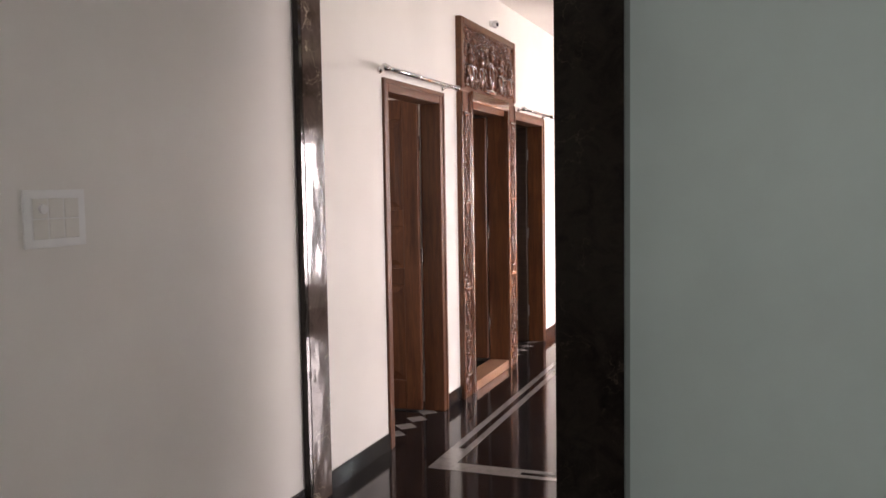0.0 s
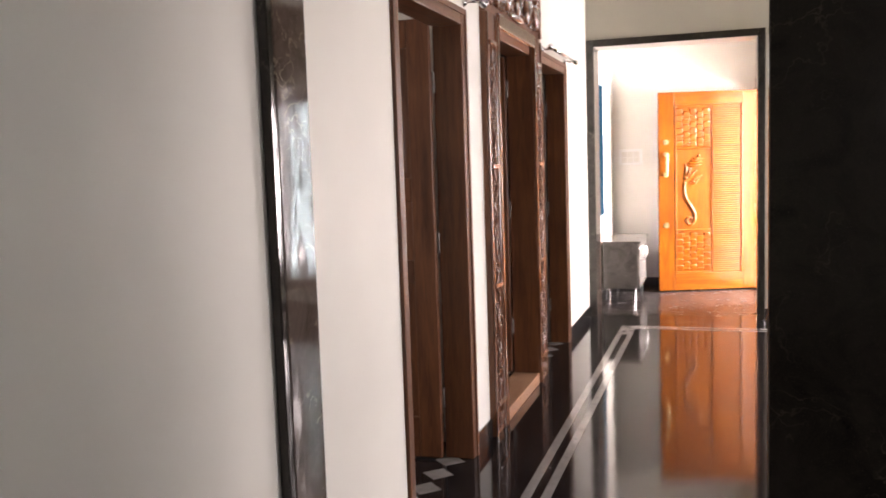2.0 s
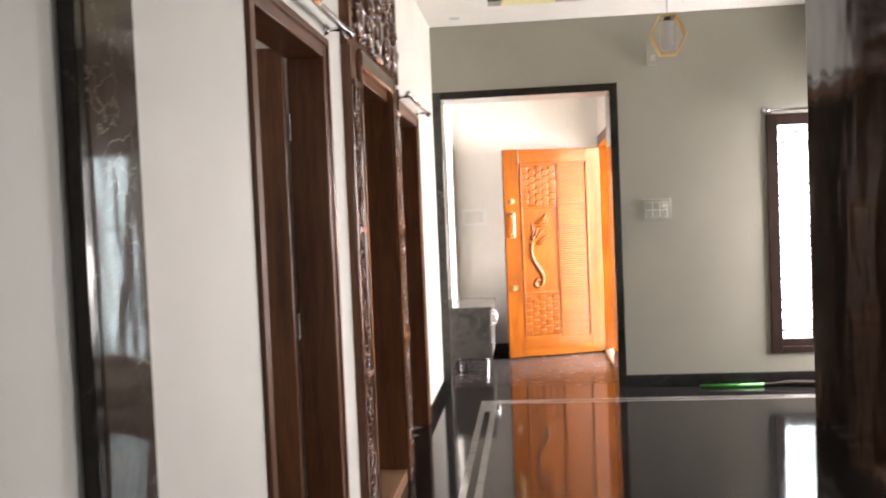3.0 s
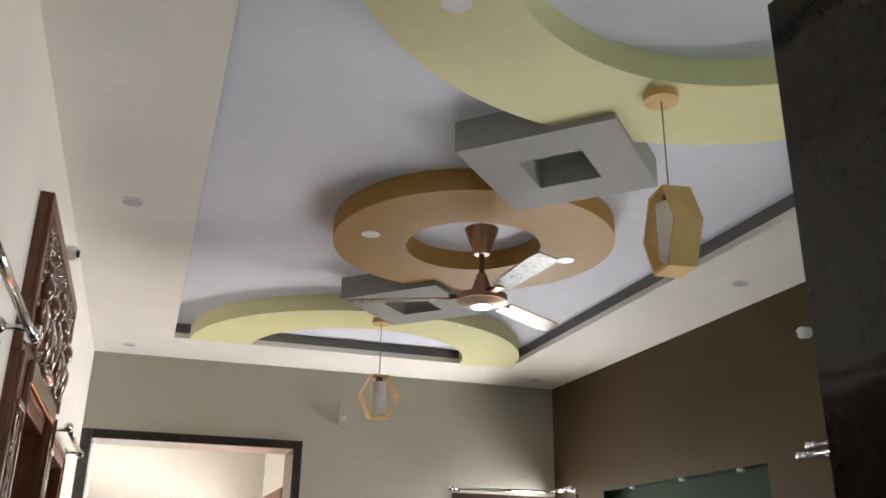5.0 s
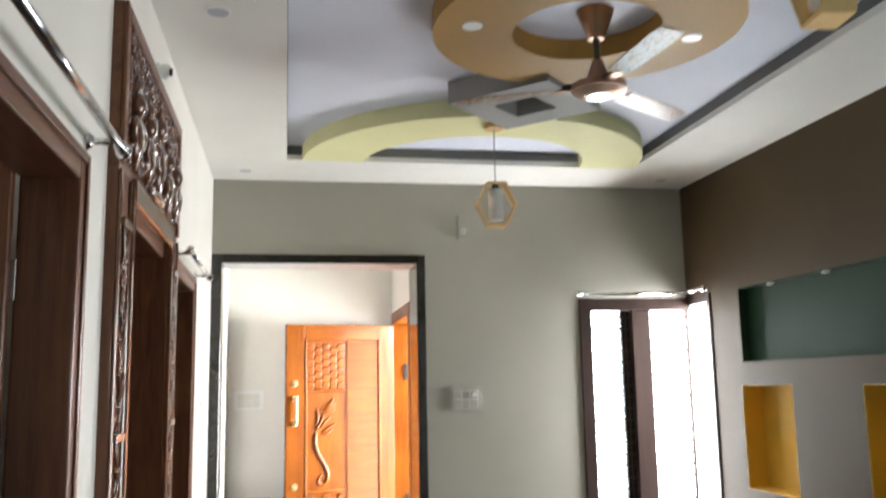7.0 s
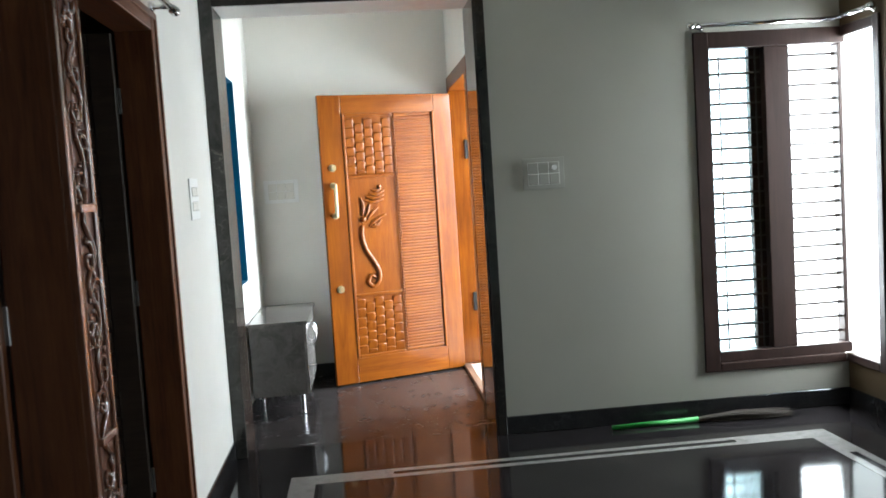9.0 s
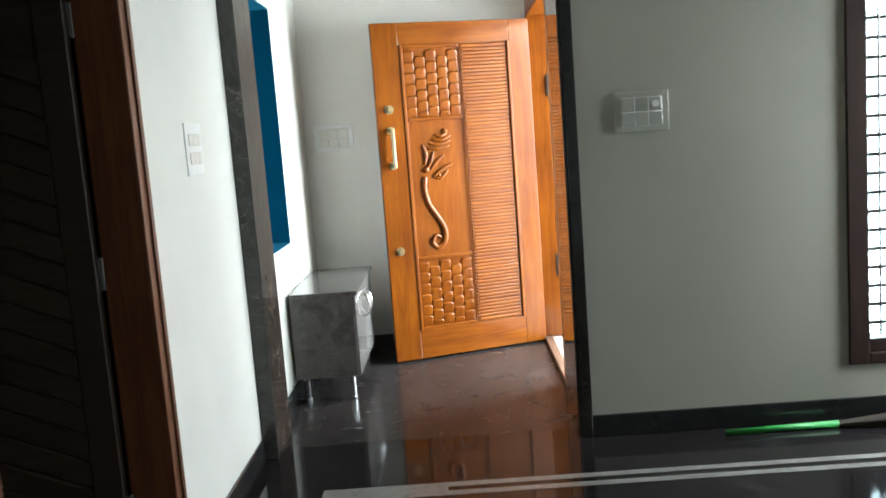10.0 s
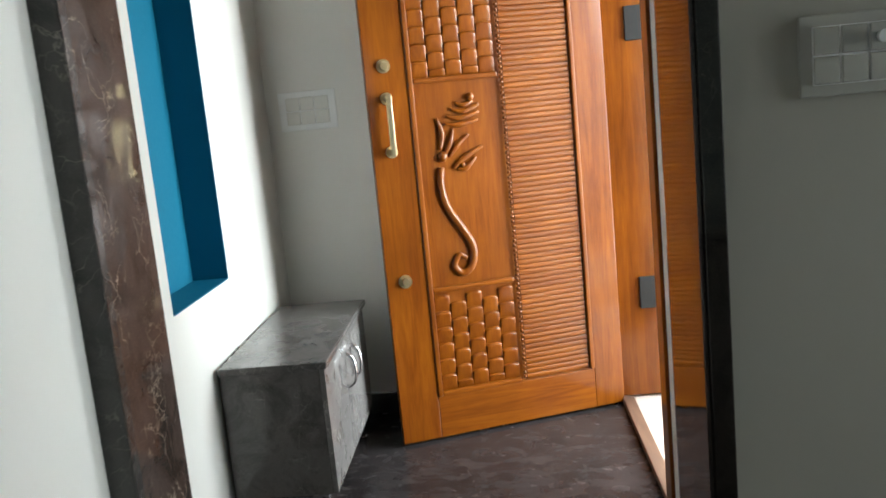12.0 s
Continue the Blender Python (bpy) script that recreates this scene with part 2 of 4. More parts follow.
def boxes(*lots):
    bm = bmesh.new()
    for b in lots:
        box(bm, *b)
    return bm


def soft_box(x0, x1, y0, y1, z0, z1, r=0.004, seg=2):
    bm = boxes((x0, x1, y0, y1, z0, z1))
    bmesh.ops.bevel(bm, geom=bm.edges[:], offset=r, segments=seg, affect="EDGES", profile=0.6)
    return bm


def cyl(bm, centre, radius, depth, axis="z", seg=20, radius2=None):
    r2 = radius if radius2 is None else radius2
    turn = {"z": Matrix(), "x": Matrix.Rotation(radians(90), 4, "Y"), "y": Matrix.Rotation(radians(-90), 4, "X")}[axis]
    bmesh.ops.create_cone(bm, cap_ends=True, segments=seg, radius1=radius, radius2=r2, depth=depth, matrix=Matrix.Translation(centre) @ turn)


def ball(bm, centre, radii, sub=2, turn=None):
    m = Matrix.Translation(centre) @ (turn or Matrix()) @ Matrix.Diagonal((*radii, 1))
    bmesh.ops.create_icosphere(bm, subdivisions=sub, radius=1, matrix=m)


def sweep(bm, pts, radii, seg=8, flat=1.0, normal=Vector((0, 1, 0))):
    """A tube along the points; flat squeezes it along the normal."""
    pts = [Vector(p) for p in pts]
    rings = []
    for i, p in enumerate(pts):
        d = (pts[min(i + 1, len(pts) - 1)] - pts[max(i - 1, 0)]).normalized()
        side = d.cross(normal)
        side = side.normalized() if side.length > 1e-4 else Vector((1, 0, 0))
        up = side.cross(d).normalized()
        r = radii[i] if isinstance(radii, (list, tuple)) else radii
        rings.append([bm.verts.new(p + side * math.cos(a) * r + up * math.sin(a) * r * flat) for a in [2 * math.pi * k / seg for k in range(seg)]])
    for a, b in zip(rings, rings[1:]):
        for k in range(seg):
            bm.faces.new((a[k], a[(k + 1) % seg], b[(k + 1) % seg], b[k]))
    bm.faces.new(rings[0][::-1])
    bm.faces.new(rings[-1])


def smooth_line(pts, steps=6):
    """A Catmull-Rom line through the points."""
    p = [Vector(a) for a in pts]
    p = [2 * p[0] - p[1]] + p + [2 * p[-1] - p[-2]]
    out = []
    for i in range(1, len(p) - 2):
        for k in range(steps):
            t = k / steps
            out.append(0.5 * (2 * p[i] + (p[i + 1] - p[i - 1]) * t + (2 * p[i - 1] - 5 * p[i] + 4 * p[i + 1] - p[i + 2]) * t * t + (3 * p[i] - p[i - 1] - 3 * p[i + 1] + p[i + 2]) * t ** 3))
    return out + [p[-2]]


def mesh_ob(name, bm, material, smooth=False):
    bmesh.ops.recalc_face_normals(bm, faces=bm.faces)
    if smooth:
        for f in bm.faces:
            f.smooth = True
    me = bpy.data.meshes.new(name)
    bm.to_mesh(me)
    bm.free()
    me.materials.append(material)
    return new(name, me)


def part(name, bm, material, parent, label="", smooth=False):
    ob = mesh_ob(name, bm, material, smooth)
    ob.parent = parent
    return tagged(ob, label)


def structure(name, bm, material, label, category):
    return tagged(mesh_ob(name, bm, material), label, category, kind="structure")


def thing(name, label, category, m=None, group="", kind=""):
    ob = tagged(new(name), label, category, group, kind)
    if m:
        ob.matrix_world = m
    return ob


# ---- the plan, in metres ----
XL, XR, YF, ZC = -1.97, 1.51, 9.43, 2.98
LT = 0.135
TOP = 3.30
DOOR_A, DOOR_B, DOOR_C = (4.63, 5.60, 2.13), (5.87, 7.225, 2.685), (7.227, 8.33, 2.14)
YB, Y0, X1 = 11.36, -2.0, 2.3
VX = -0.49

# floor
floor = structure("floor", boxes((XL - 3.2, 2.5, Y0 - 0.2, 9.55, -0.12, 0.0)), FLOOR, "dark brown-black granite floor, polished like a mirror", "floor")
structure("floor_lobby", boxes((XL - 3.2, VX + 0.28, 9.551, 11.6, -0.12, 0.0)), LOBBY, "dark cloudy granite floor of the lobby, worn to a soft shine", "floor")
structure("ground", boxes((-400, 400, -400, 400, -0.3, -0.16)), CONCRETE, "pale stone ground around the house", "ground")
structure("porch_floor", boxes((VX + 0.28, 2.0, 9.9, 12.6, -0.12, -0.005)), CONCRETE, "pinkish porch floor outside the main door", "floor")


def wall_x(x0, x1, y0, y1, top, holes):
    """A wall along y as boxes round its holes (y0, y1, z0, z1), which lie apart in y."""
    lots, y = [], y0
    for a, b, lo, hi in sorted(holes):
        lots.append((x0, x1, y, a, 0, top))
        if lo > 0:
            lots.append((x0, x1, a, b, 0, lo))
        lots.append((x0, x1, a, b, hi, top))
        y = b
    lots.append((x0, x1, y, y1, 0, top))
    return boxes(*lots)


NICHE = (9.97, 10.525, 0.85, 2.14)
structure("wall_west", wall_x(XL - LT, XL, Y0, YB, TOP, [(DOOR_A[0], DOOR_A[1], 0, DOOR_A[2]), (DOOR_B[0], DOOR_B[1], 0, DOOR_B[2]), (DOOR_C[0], DOOR_C[1], 0, DOOR_C[2]), NICHE]), WHITE, "long white painted wall with three wooden doors", "wall")
# niche lining
nl = boxes((XL - LT - 0.02, XL - 0.13, NICHE[0] - 0.02, NICHE[1] + 0.02, NICHE[2] - 0.02, NICHE[3] + 0.02),
           (XL - 0.13, XL - 0.001, NICHE[0], NICHE[0] + 0.004, NICHE[2], NICHE[3]), (XL - 0.13, XL - 0.001, NICHE[1] - 0.004, NICHE[1], NICHE[2], NICHE[3]),
           (XL - 0.13, XL - 0.001, NICHE[0] + 0.004, NICHE[1] - 0.004, NICHE[2], NICHE[2] + 0.004), (XL - 0.13, XL - 0.001, NICHE[0] + 0.004, NICHE[1] - 0.004, NICHE[3] - 0.004, NICHE[3]))
structure("wall_niche_blue", nl, TEAL, "empty teal painted niche in the entrance wall", "wall niche")

# far wall of the hall with the granite-framed opening and the corner window
OP = (-1.90, -0.535, 2.40)
WN = (0.66, 1.51, 0.25, 2.14)
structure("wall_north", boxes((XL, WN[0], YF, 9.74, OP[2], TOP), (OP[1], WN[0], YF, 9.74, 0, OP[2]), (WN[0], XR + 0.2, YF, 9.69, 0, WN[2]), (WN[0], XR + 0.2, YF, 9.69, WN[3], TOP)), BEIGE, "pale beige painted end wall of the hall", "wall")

def glow(name, strength):
    m, n, l, p = shader(name)
    v = coords(n, l)
    l.new(ramp(n, l, noise_tex(n, l, v, 1.5, 2), [(0.3, (0.82, 0.93, 0.95)), (0.7, (1.0, 1.0, 1.0))]), p.inputs["Emission Color"])
    p.inputs["Emission Strength"].default_value = strength
    return m


SKYGLOW = glow("bright_overcast_sky_backdrop", 3.0)
structure("backdrop_north", boxes((0.4, 3.2, 10.6, 10.62, -0.15, 4.0)), SKYGLOW, "plain bright sky behind the corner window", "backdrop")
structure("backdrop_east", boxes((3.2, 3.22, 8.0, 10.6, -0.15, 4.0)), SKYGLOW, "plain bright sky beside the corner window", "backdrop")

# right wall with niches and windows
RT = 0.20
G = (6.90, 8.66, 1.64, 2.13)
Y1, Y2 = (8.11, 8.69, 0.83, 1.49), (6.87, 7.45, 0.83, 1.49)
RW = (4.85, 6.38, 0.35, 2.10)
RET = 9.05
rw = boxes((XR, XR + RT, 3.9, RW[0], 0, TOP), (XR, XR + RT, RW[0], RW[1], 0, RW[2]), (XR, XR + RT, RW[0], RW[1], RW[3], TOP),
           (XR, XR + RT, RW[1], Y2[0], 0, TOP), (XR, XR + RT, Y2[0], RET, G[3], TOP), (XR, XR + RT, Y2[0], Y1[1], 0, Y1[2]),
           (XR, XR + RT, Y2[1], Y1[0], Y1[2], Y1[3]), (XR, XR + RT, Y2[0], Y1[1], Y1[3], G[2]), (XR, XR + RT, Y2[0], G[0], G[2], G[3]),
           (XR, XR + RT, G[1], Y1[1], G[2], G[3]), (XR, XR + RT, Y1[1], RET, 0, G[3]), (XR, XR + RT, RET, YF, 0, WN[2]), (XR, XR + RT, RET, YF, WN[3], TOP))
structure("wall_east", rw, BROWN, "brown painted feature wall with coloured niches", "wall")


def niche(name, y0, y1, z0, z1, depth, material, label):
    e = 0.004
    bm = boxes((XR + depth, XR + depth + 0.02, y0, y1, z0, z1), (XR + 0.001, XR + depth, y0, y0 + e, z0, z1), (XR + 0.001, XR + depth, y1 - e, y1, z0, z1),
               (XR + 0.001, XR + depth, y0 + e, y1 - e, z0, z0 + e), (XR + 0.001, XR + depth, y0 + e, y1 - e, z1 - e, z1))
    return structure(name, bm, material, label, "wall niche")


niche("wall_niche_green", *G, 0.06, GREEN, "long deep-green painted niche in the brown wall")
niche("wall_niche_yellow_1", *Y1, 0.14, YELLOW, "mustard yellow painted niche in the brown wall")
niche("wall_niche_yellow_2", *Y2, 0.14, YELLOW, "mustard yellow painted niche in the brown wall")

# partition between first room and hall
PY0, PY1 = 3.69, 3.87
PIER = (-0.702, -0.452, 3.566, 4.01)
structure("wall_partition", boxes((PIER[1], X1, PY0, PY1, 0, TOP), (XL, PIER[1], PY0 + 0.01, PY1 - 0.01, 2.46, TOP)), SAGE, "grey-green painted partition wall", "wall")
# first room
WB = (0.62, 1.80, 1.35, 2.0)
structure("wall_south", boxes((XL, WB[0], Y0 - 0.2, Y0, 0, TOP), (WB[1], X1, Y0 - 0.2, Y0, 0, TOP), (WB[0], WB[1], Y0 - 0.2, Y0, 0, WB[2]), (WB[0], WB[1], Y0 - 0.2, Y0, WB[3], TOP)), WHITE, "white painted wall of the first room", "wall")
structure("wall_room_east", boxes((X1, X1 + 0.2, Y0 - 0.2, PY1, 0, TOP)), SAGE, "grey-green painted side wall", "wall")
structure("ceiling_room", boxes((XL, X1, Y0, PY1, ZC, ZC + 0.1)), CEILING, "plain white ceiling of the first room", "ceiling")

# entrance lobby
DW = (10.27, 11.27, 2.09)
structure("wall_lobby_back", boxes((XL, 0.2, YB, YB + 0.2, 0, TOP)), WHITE, "off-white painted back wall of the entrance lobby", "wall")
structure("wall_lobby_east", boxes((VX, VX + 0.28, 9.69, DW[0] - 0.1, 0, TOP), (VX, VX + 0.28, DW[0] - 0.1, YB, DW[2] + 0.1, TOP), (VX, VX + 0.28, DW[1] + 0.07, YB, 0, DW[2] + 0.1)), WHITE, "white lobby wall around the main doorway", "wall")
structure("ceiling_lobby", boxes((XL, VX + 0.28, 9.69, YB, 2.95, 3.05)), CEILING, "white ceiling of the entrance lobby", "ceiling")

# rooms behind the doors
structure("wall_bedroom", boxes((-5.2, -5.0, 2.6, 3.6, 0, TOP), (-5.2, -5.0, 4.8, 5.9, 0, TOP), (-5.2, -5.0, 3.6, 4.8, 0, 0.85), (-5.2, -5.0, 3.6, 4.8, 2.15, TOP), (-5.0, XL - LT, 2.6, 2.8, 0, TOP), (-5.0, XL - LT, 5.75, 5.85, 0, TOP)), WHITE, "pale walls of the dim room behind the first door", "wall")
structure("wall_prayer_room", boxes((-3.7, -3.6, 5.86, 7.22, 0, TOP), (-3.6, XL - LT, 5.855, 5.88, 0, TOP), (-3.6, XL - LT, 7.20, 7.225, 0, TOP)), GREY, "grey walls of the unlit prayer room", "wall")
structure("ceiling_prayer_room", boxes((-3.6, XL - LT, 5.88, 7.20, 2.95, 3.05)), CEILING, "pale ceiling of the unlit prayer room", "ceiling")
structure("ceiling_bedroom", boxes((-5.0, XL - LT, 2.8, 5.75, 2.95, 3.05)), CEILING, "pale ceiling of the dim side room", "ceiling")
structure("wall_side_room", boxes((-4.2, -4.0, 7.3, 9.4, 0, TOP), (-4.0, XL - LT, 7.28, 7.38, 0, TOP), (-4.0, XL - LT, 9.2, 9.4, 0, TOP)), ROOM_SHADE, "walls of the unlit room behind the last door, coloured dark brown for shade", "wall")
structure("ceiling_side_room", boxes((-4.0, XL - LT, 7.38, 9.2, 2.95, 3.05)), CEILING, "pale ceiling of the dark side room", "ceiling")

# ---- the hall's gypsum ceiling ----
RX0, RX1, RY0, RY1 = -1.465, 0.88, 4.36, 8.84
ZU = 3.075
structure("ceiling_border", boxes((XL, RX0, PY1, YF, ZC, TOP), (RX1, XR, PY1, YF, ZC, TOP), (RX0, RX1, PY1, RY0, ZC, TOP), (RX0, RX1, RY1, YF, ZC, TOP)), CEILING, "white lowered ceiling border round the hall", "ceiling")
structure("ceiling_recess", boxes((RX0 - 0.0, RX1 + 0.0, RY0, RY1, ZU, TOP)), RECESS, "cool white recessed ceiling panel", "ceiling")
# Thin dark grey strips draw the shadow line under the recess panel.
structure("ceiling_recess_edge", boxes((RX0, RX0 + 0.003, RY0, RY1, ZC + 0.035, ZU), (RX1 - 0.003, RX1, RY0, RY1, ZC + 0.035, ZU), (RX0 + 0.003, RX1 - 0.003, RY0, RY0 + 0.003, ZC + 0.035, ZU), (RX0 + 0.003, RX1 - 0.003, RY1 - 0.003, RY1, ZC + 0.035, ZU)), SHADOW_GREY, "dark grey strip standing for shadow along the ceiling recess edge", "trim")


def ring(r_in, r_out, z0, z1, a0=0.0, a1=360.0, seg=72):
    """A flat ring or part of one, round the origin."""
    bm = bmesh.new()
    full = a1 - a0 >= 360
    n = seg + (0 if full else 1)
    quads = []
    for i in range(n):
        a = radians(a0 + (a1 - a0) * i / seg)
        c, s = math.cos(a), math.sin(a)
        quads.append([bm.verts.new((r * c, r * s, z)) for r, z in ((r_in, z0), (r_out, z0), (r_out, z1), (r_in, z1))])
    for i in range(seg):
        a, b = quads[i], quads[(i + 1) % n]
        for k in range(4):
            bm.faces.new((a[k], a[(k + 1) % 4], b[(k + 1) % 4], b[k]))
    if not full:
        bm.faces.new(quads[0])
        bm.faces.new(quads[-1][::-1])
    return bm


CX, CY = -0.24, 6.60
GR, GI = 1.13, 0.74
for nm, y, a0, a1, lab in (("ceiling_arc", 8.90, 180 + 3.6, 360 - 3.6, "pale lime half-ring of gypsum on the ceiling"), ("ceiling_arc", 4.30, 3.6, 180 - 3.6, "pale lime half-ring of gypsum on the ceiling")):
    arc = tagged(mesh_ob(nm, ring(GI, GR, ZC - 0.002, ZU + 0.01, a0, a1, 60), LIME), lab, "ceiling ornament", "ceiling half-rings", "structure")
    arc.location = (CX, y, 0)
ring_ob = tagged(mesh_ob("ceiling_ring", ring(0.31, 0.645, ZC, ZU + 0.01), OCHRE), "ochre painted gypsum ring around the ceiling fan", "ceiling ornament", kind="structure")
ring_ob.location = (CX + 0.008, CY, 0)


def square_box(y):
    """A square of gypsum set on its corner, with a square hole."""
    bm = bmesh.new()
    loops = []
    for h, z in ((0.41, ZC - 0.025), (0.17, ZC - 0.025), (0.17, ZU + 0.008), (0.41, ZU + 0.008)):
        loops.append([bm.verts.new((h * c, h * s, z)) for c, s in ((1, 0), (0, 1), (-1, 0), (0, -1))])
    for i in range(4):
        a, b = loops[i], loops[(i + 1) % 4]
        for k in range(4):
            bm.faces.new((a[k], a[(k + 1) % 4], b[(k + 1) % 4], b[k]))
    ob = tagged(mesh_ob("ceiling_square", bm, GREY), "grey gypsum square with a square hole", "ceiling ornament", "ceiling squares", "structure")
    ob.location = (CX, y, 0)


square_box(CY - 0.93)
square_box(CY + 0.93)


def downlight(x, y, z, r, lens):
    ob = thing("downlight", "unlit round recessed ceiling downlight", "downlight", pose(x, y, z), "ceiling downlights")
    part("trim_ring", ring(r, r + 0.008, -0.004, 0.0, seg=28), BRIGHT, ob)
    bm = bmesh.new()
    cyl(bm, (0, 0, -0.002), r - 0.0005, 0.003, seg=24)
    part("lens", bm, lens, ob, "frosted lens")
    return ob


border_light = downlight(-1.73, CY, ZC, 0.042, GREY_LENS)
for x, y in ((1.23, CY), (-1.74, 9.15), (1.23, 9.15)):
    copy_thing(border_light, pose(x, y, ZC))
ring_light = downlight(-0.72, CY, ZC, 0.034, BRIGHT)
for x, y in ((0.24, CY), (-0.92, 4.89)):
    copy_thing(ring_light, pose(x, y, ZC))

# ---- ceiling fan ----
fan = thing("ceiling_fan", "copper coloured three-blade ceiling fan hanging in the ring", "ceiling fan", pose(CX + 0.05, CY, 0))
bm = bmesh.new()
cyl(bm, (0, 0, 3.02), 0.035, 0.14, radius2=0.085, seg=28)
part("canopy", bm, COPPER, fan, smooth=False)
bm = bmesh.new()
cyl(bm, (0, 0, 2.90), 0.013, 0.18, seg=14)
part("rod", bm, IRON, fan)
bm = bmesh.new()
cyl(bm, (0, 0, 2.80), 0.06, 0.11, radius2=0.022, seg=24)
part("lower_cup", bm, COPPER, fan)
bm = bmesh.new()
cyl(bm, (0, 0, 2.735), 0.115, 0.03, seg=36)
cyl(bm, (0, 0, 2.712), 0.06, 0.016, seg=36, radius2=0.112)
part("motor", bm, COPPER, fan)
bm = bmesh.new()
cyl(bm, (0, 0, 2.758), 0.09, 0.016, seg=36, radius2=0.062)
part("motor_collar", bm, IRON, fan, "dark upper motor cover")
bm = bmesh.new()
cyl(bm, (0, 0, 2.701), 0.05, 0.008, seg=32)
part("bottom_cap", bm, CHROME, fan, "polished bottom cap")
for ang in (-86, 34, 154):
    m = Matrix.Rotation(radians(ang), 4, "Z")
    bm = soft_box(0.09, 0.2, -0.022, 0.022, 2.733, 2.741, 0.003, 1)
    bmesh.ops.transform(bm, matrix=m, verts=bm.verts)
    part("blade_arm", bm, COPPER, fan)
    bm = soft_box(0.098, 0.15, -0.034, 0.034, 2.7415, 2.753, 0.004, 1)
    bmesh.ops.transform(bm, matrix=m, verts=bm.verts)
    part("blade_clamp", bm, IRON, fan, "dark blade clamp")
    bm = bmesh.new()
    rows = []
    for i in range(9):
        u = 0.18 + 0.44 * i / 8
        w = 0.044 + 0.010 * i / 8 - (0.012 if i == 8 else 0)
        rows.append([(u, -w, 2.746), (u, w, 2.730), (u, w, 2.735), (u, -w, 2.751)])
    vs = [[bm.verts.new(c) for c in r] for r in rows]
    for a, b in zip(vs, vs[1:]):
        for k in range(4):
            bm.faces.new((a[k], a[(k + 1) % 4], b[(k + 1) % 4], b[k]))
    bm.faces.new(vs[0])
    bm.faces.new(vs[-1][::-1])
    bmesh.ops.transform(bm, matrix=m, verts=bm.verts)
    part("blade", bm, COPPER_PAINT, fan)


# ---- pendant lamps ----
def pendant(x, y, turn):
    ob = thing("pendant_lamp", "pale wood hexagonal pendant lamp with a white glass tube", "pendant lamp", pose(x, y, 0, 0, 0, turn), "wooden pendant lamps")
    bm = bmesh.new()
    cyl(bm, (0, 0, ZC - 0.016), 0.054, 0.028, seg=32)
    part("ceiling_rose", bm, PALE_WOOD, ob)
    bm = bmesh.new()
    cyl(bm, (0, 0, 2.81), 0.0026, 0.32, seg=8)
    part("cord", bm, STEEL, ob)
    w = 0.043
    prof = [(0.052, 2.64), (0.114, 2.515), (0.052, 2.39), (-0.052, 2.39), (-0.114, 2.515), (-0.052, 2.64)]
    for i in range(6):
        (xa, za), (xb, zb) = prof[i], prof[(i + 1) % 6]
        s = 0.91
        bm = bmesh.new()
        c = 2.515
        outer = [(xa, za), (xb, zb), (xb * s, c + (zb - c) * s), (xa * s, c + (za - c) * s)]
        f = [bm.verts.new((px, -w, pz)) for px, pz in outer]
        b = [bm.verts.new((px, w, pz)) for px, pz in outer]
        bm.faces.new(f)
        bm.faces.new(b[::-1])
        for k in range(4):
            bm.faces.new((f[k], b[k], b[(k + 1) % 4], f[(k + 1) % 4]))
        part("frame_board", bm, PALE_WOOD, ob)
    bm = bmesh.new()
    cyl(bm, (0, 0, 2.515), 0.042, 0.17, seg=28)
    part("glass_tube", bm, BRIGHT, ob, "white frosted glass tube", True)
    bm = bmesh.new()
    cyl(bm, (0, 0, 2.62), 0.02, 0.05, seg=16)
    part("lamp_holder", bm, IRON, ob)
    return ob


pendant(-0.165, 5.11, 82)
pendant(-0.315, 7.93, 0)


# ---- granite frames of the openings ----
def opening_frame(name, pieces, label):
    ob = thing(name, label, "door frame", kind="structure")
    for nm, b, mat in pieces:
        part(nm, soft_box(*b, 0.003, 1), mat, ob)
    return ob


opening_frame("trim_opening_near", [
    ("left_front", (XL, -1.94, PY0 - 0.03, PY0, 0, 2.42), JAMB_DARK),
    ("left_reveal", (XL, -1.938, PY0 + 0.001, PY1 + 0.006, 0, 2.42), JAMB),
    ("pier", (*PIER, 0, 2.42), JAMB_DARK),
    ("pier_face", (PIER[0] - 0.026, PIER[1], 3.54, 3.5655, 0, 2.42), JAMB_DARK),
    ("lintel", (XL, PIER[0] - 0.001, PY0, PY1, 2.421, 2.47), JAMB_DARK)], "polished dark granite frame lining the wide opening")
opening_frame("trim_opening_far", [
    ("left_front", (XL, OP[0], YF - 0.015, YF + 0.025, 0, 2.45), JAMB_GREY),
    ("left_reveal", (XL, OP[0] - 0.003, YF + 0.026, 9.745, 0, 2.40), JAMB),
    ("right_front", (OP[1], -0.484, YF - 0.015, YF - 0.0005, 0, 2.45), JAMB_DARK),
    ("right_reveal", (OP[1] - 0.012, OP[1] - 0.0005, YF - 0.015, 9.79, 0, 2.399), JAMB_DARK),
    ("raw_edge", (OP[1] - 0.0125, OP[1] - 0.001, 9.7905, 9.794, 0.06, 0.98), RAW_STONE),
    ("raw_edge", (OP[1] - 0.0125, OP[1] - 0.001, 9.7905, 9.794, 1.17, 2.38), RAW_STONE),
    ("head", (OP[0] + 0.0005, OP[1] - 0.0005, YF - 0.015, YF - 0.0005, 2.39, 2.45), JAMB_DARK),
    ("head_reveal", (OP[0] + 0.0005, OP[1] - 0.0125, YF, 9.745, 2.388, 2.3995), BRIGHT)], "polished dark granite frame of the opening to the lobby")


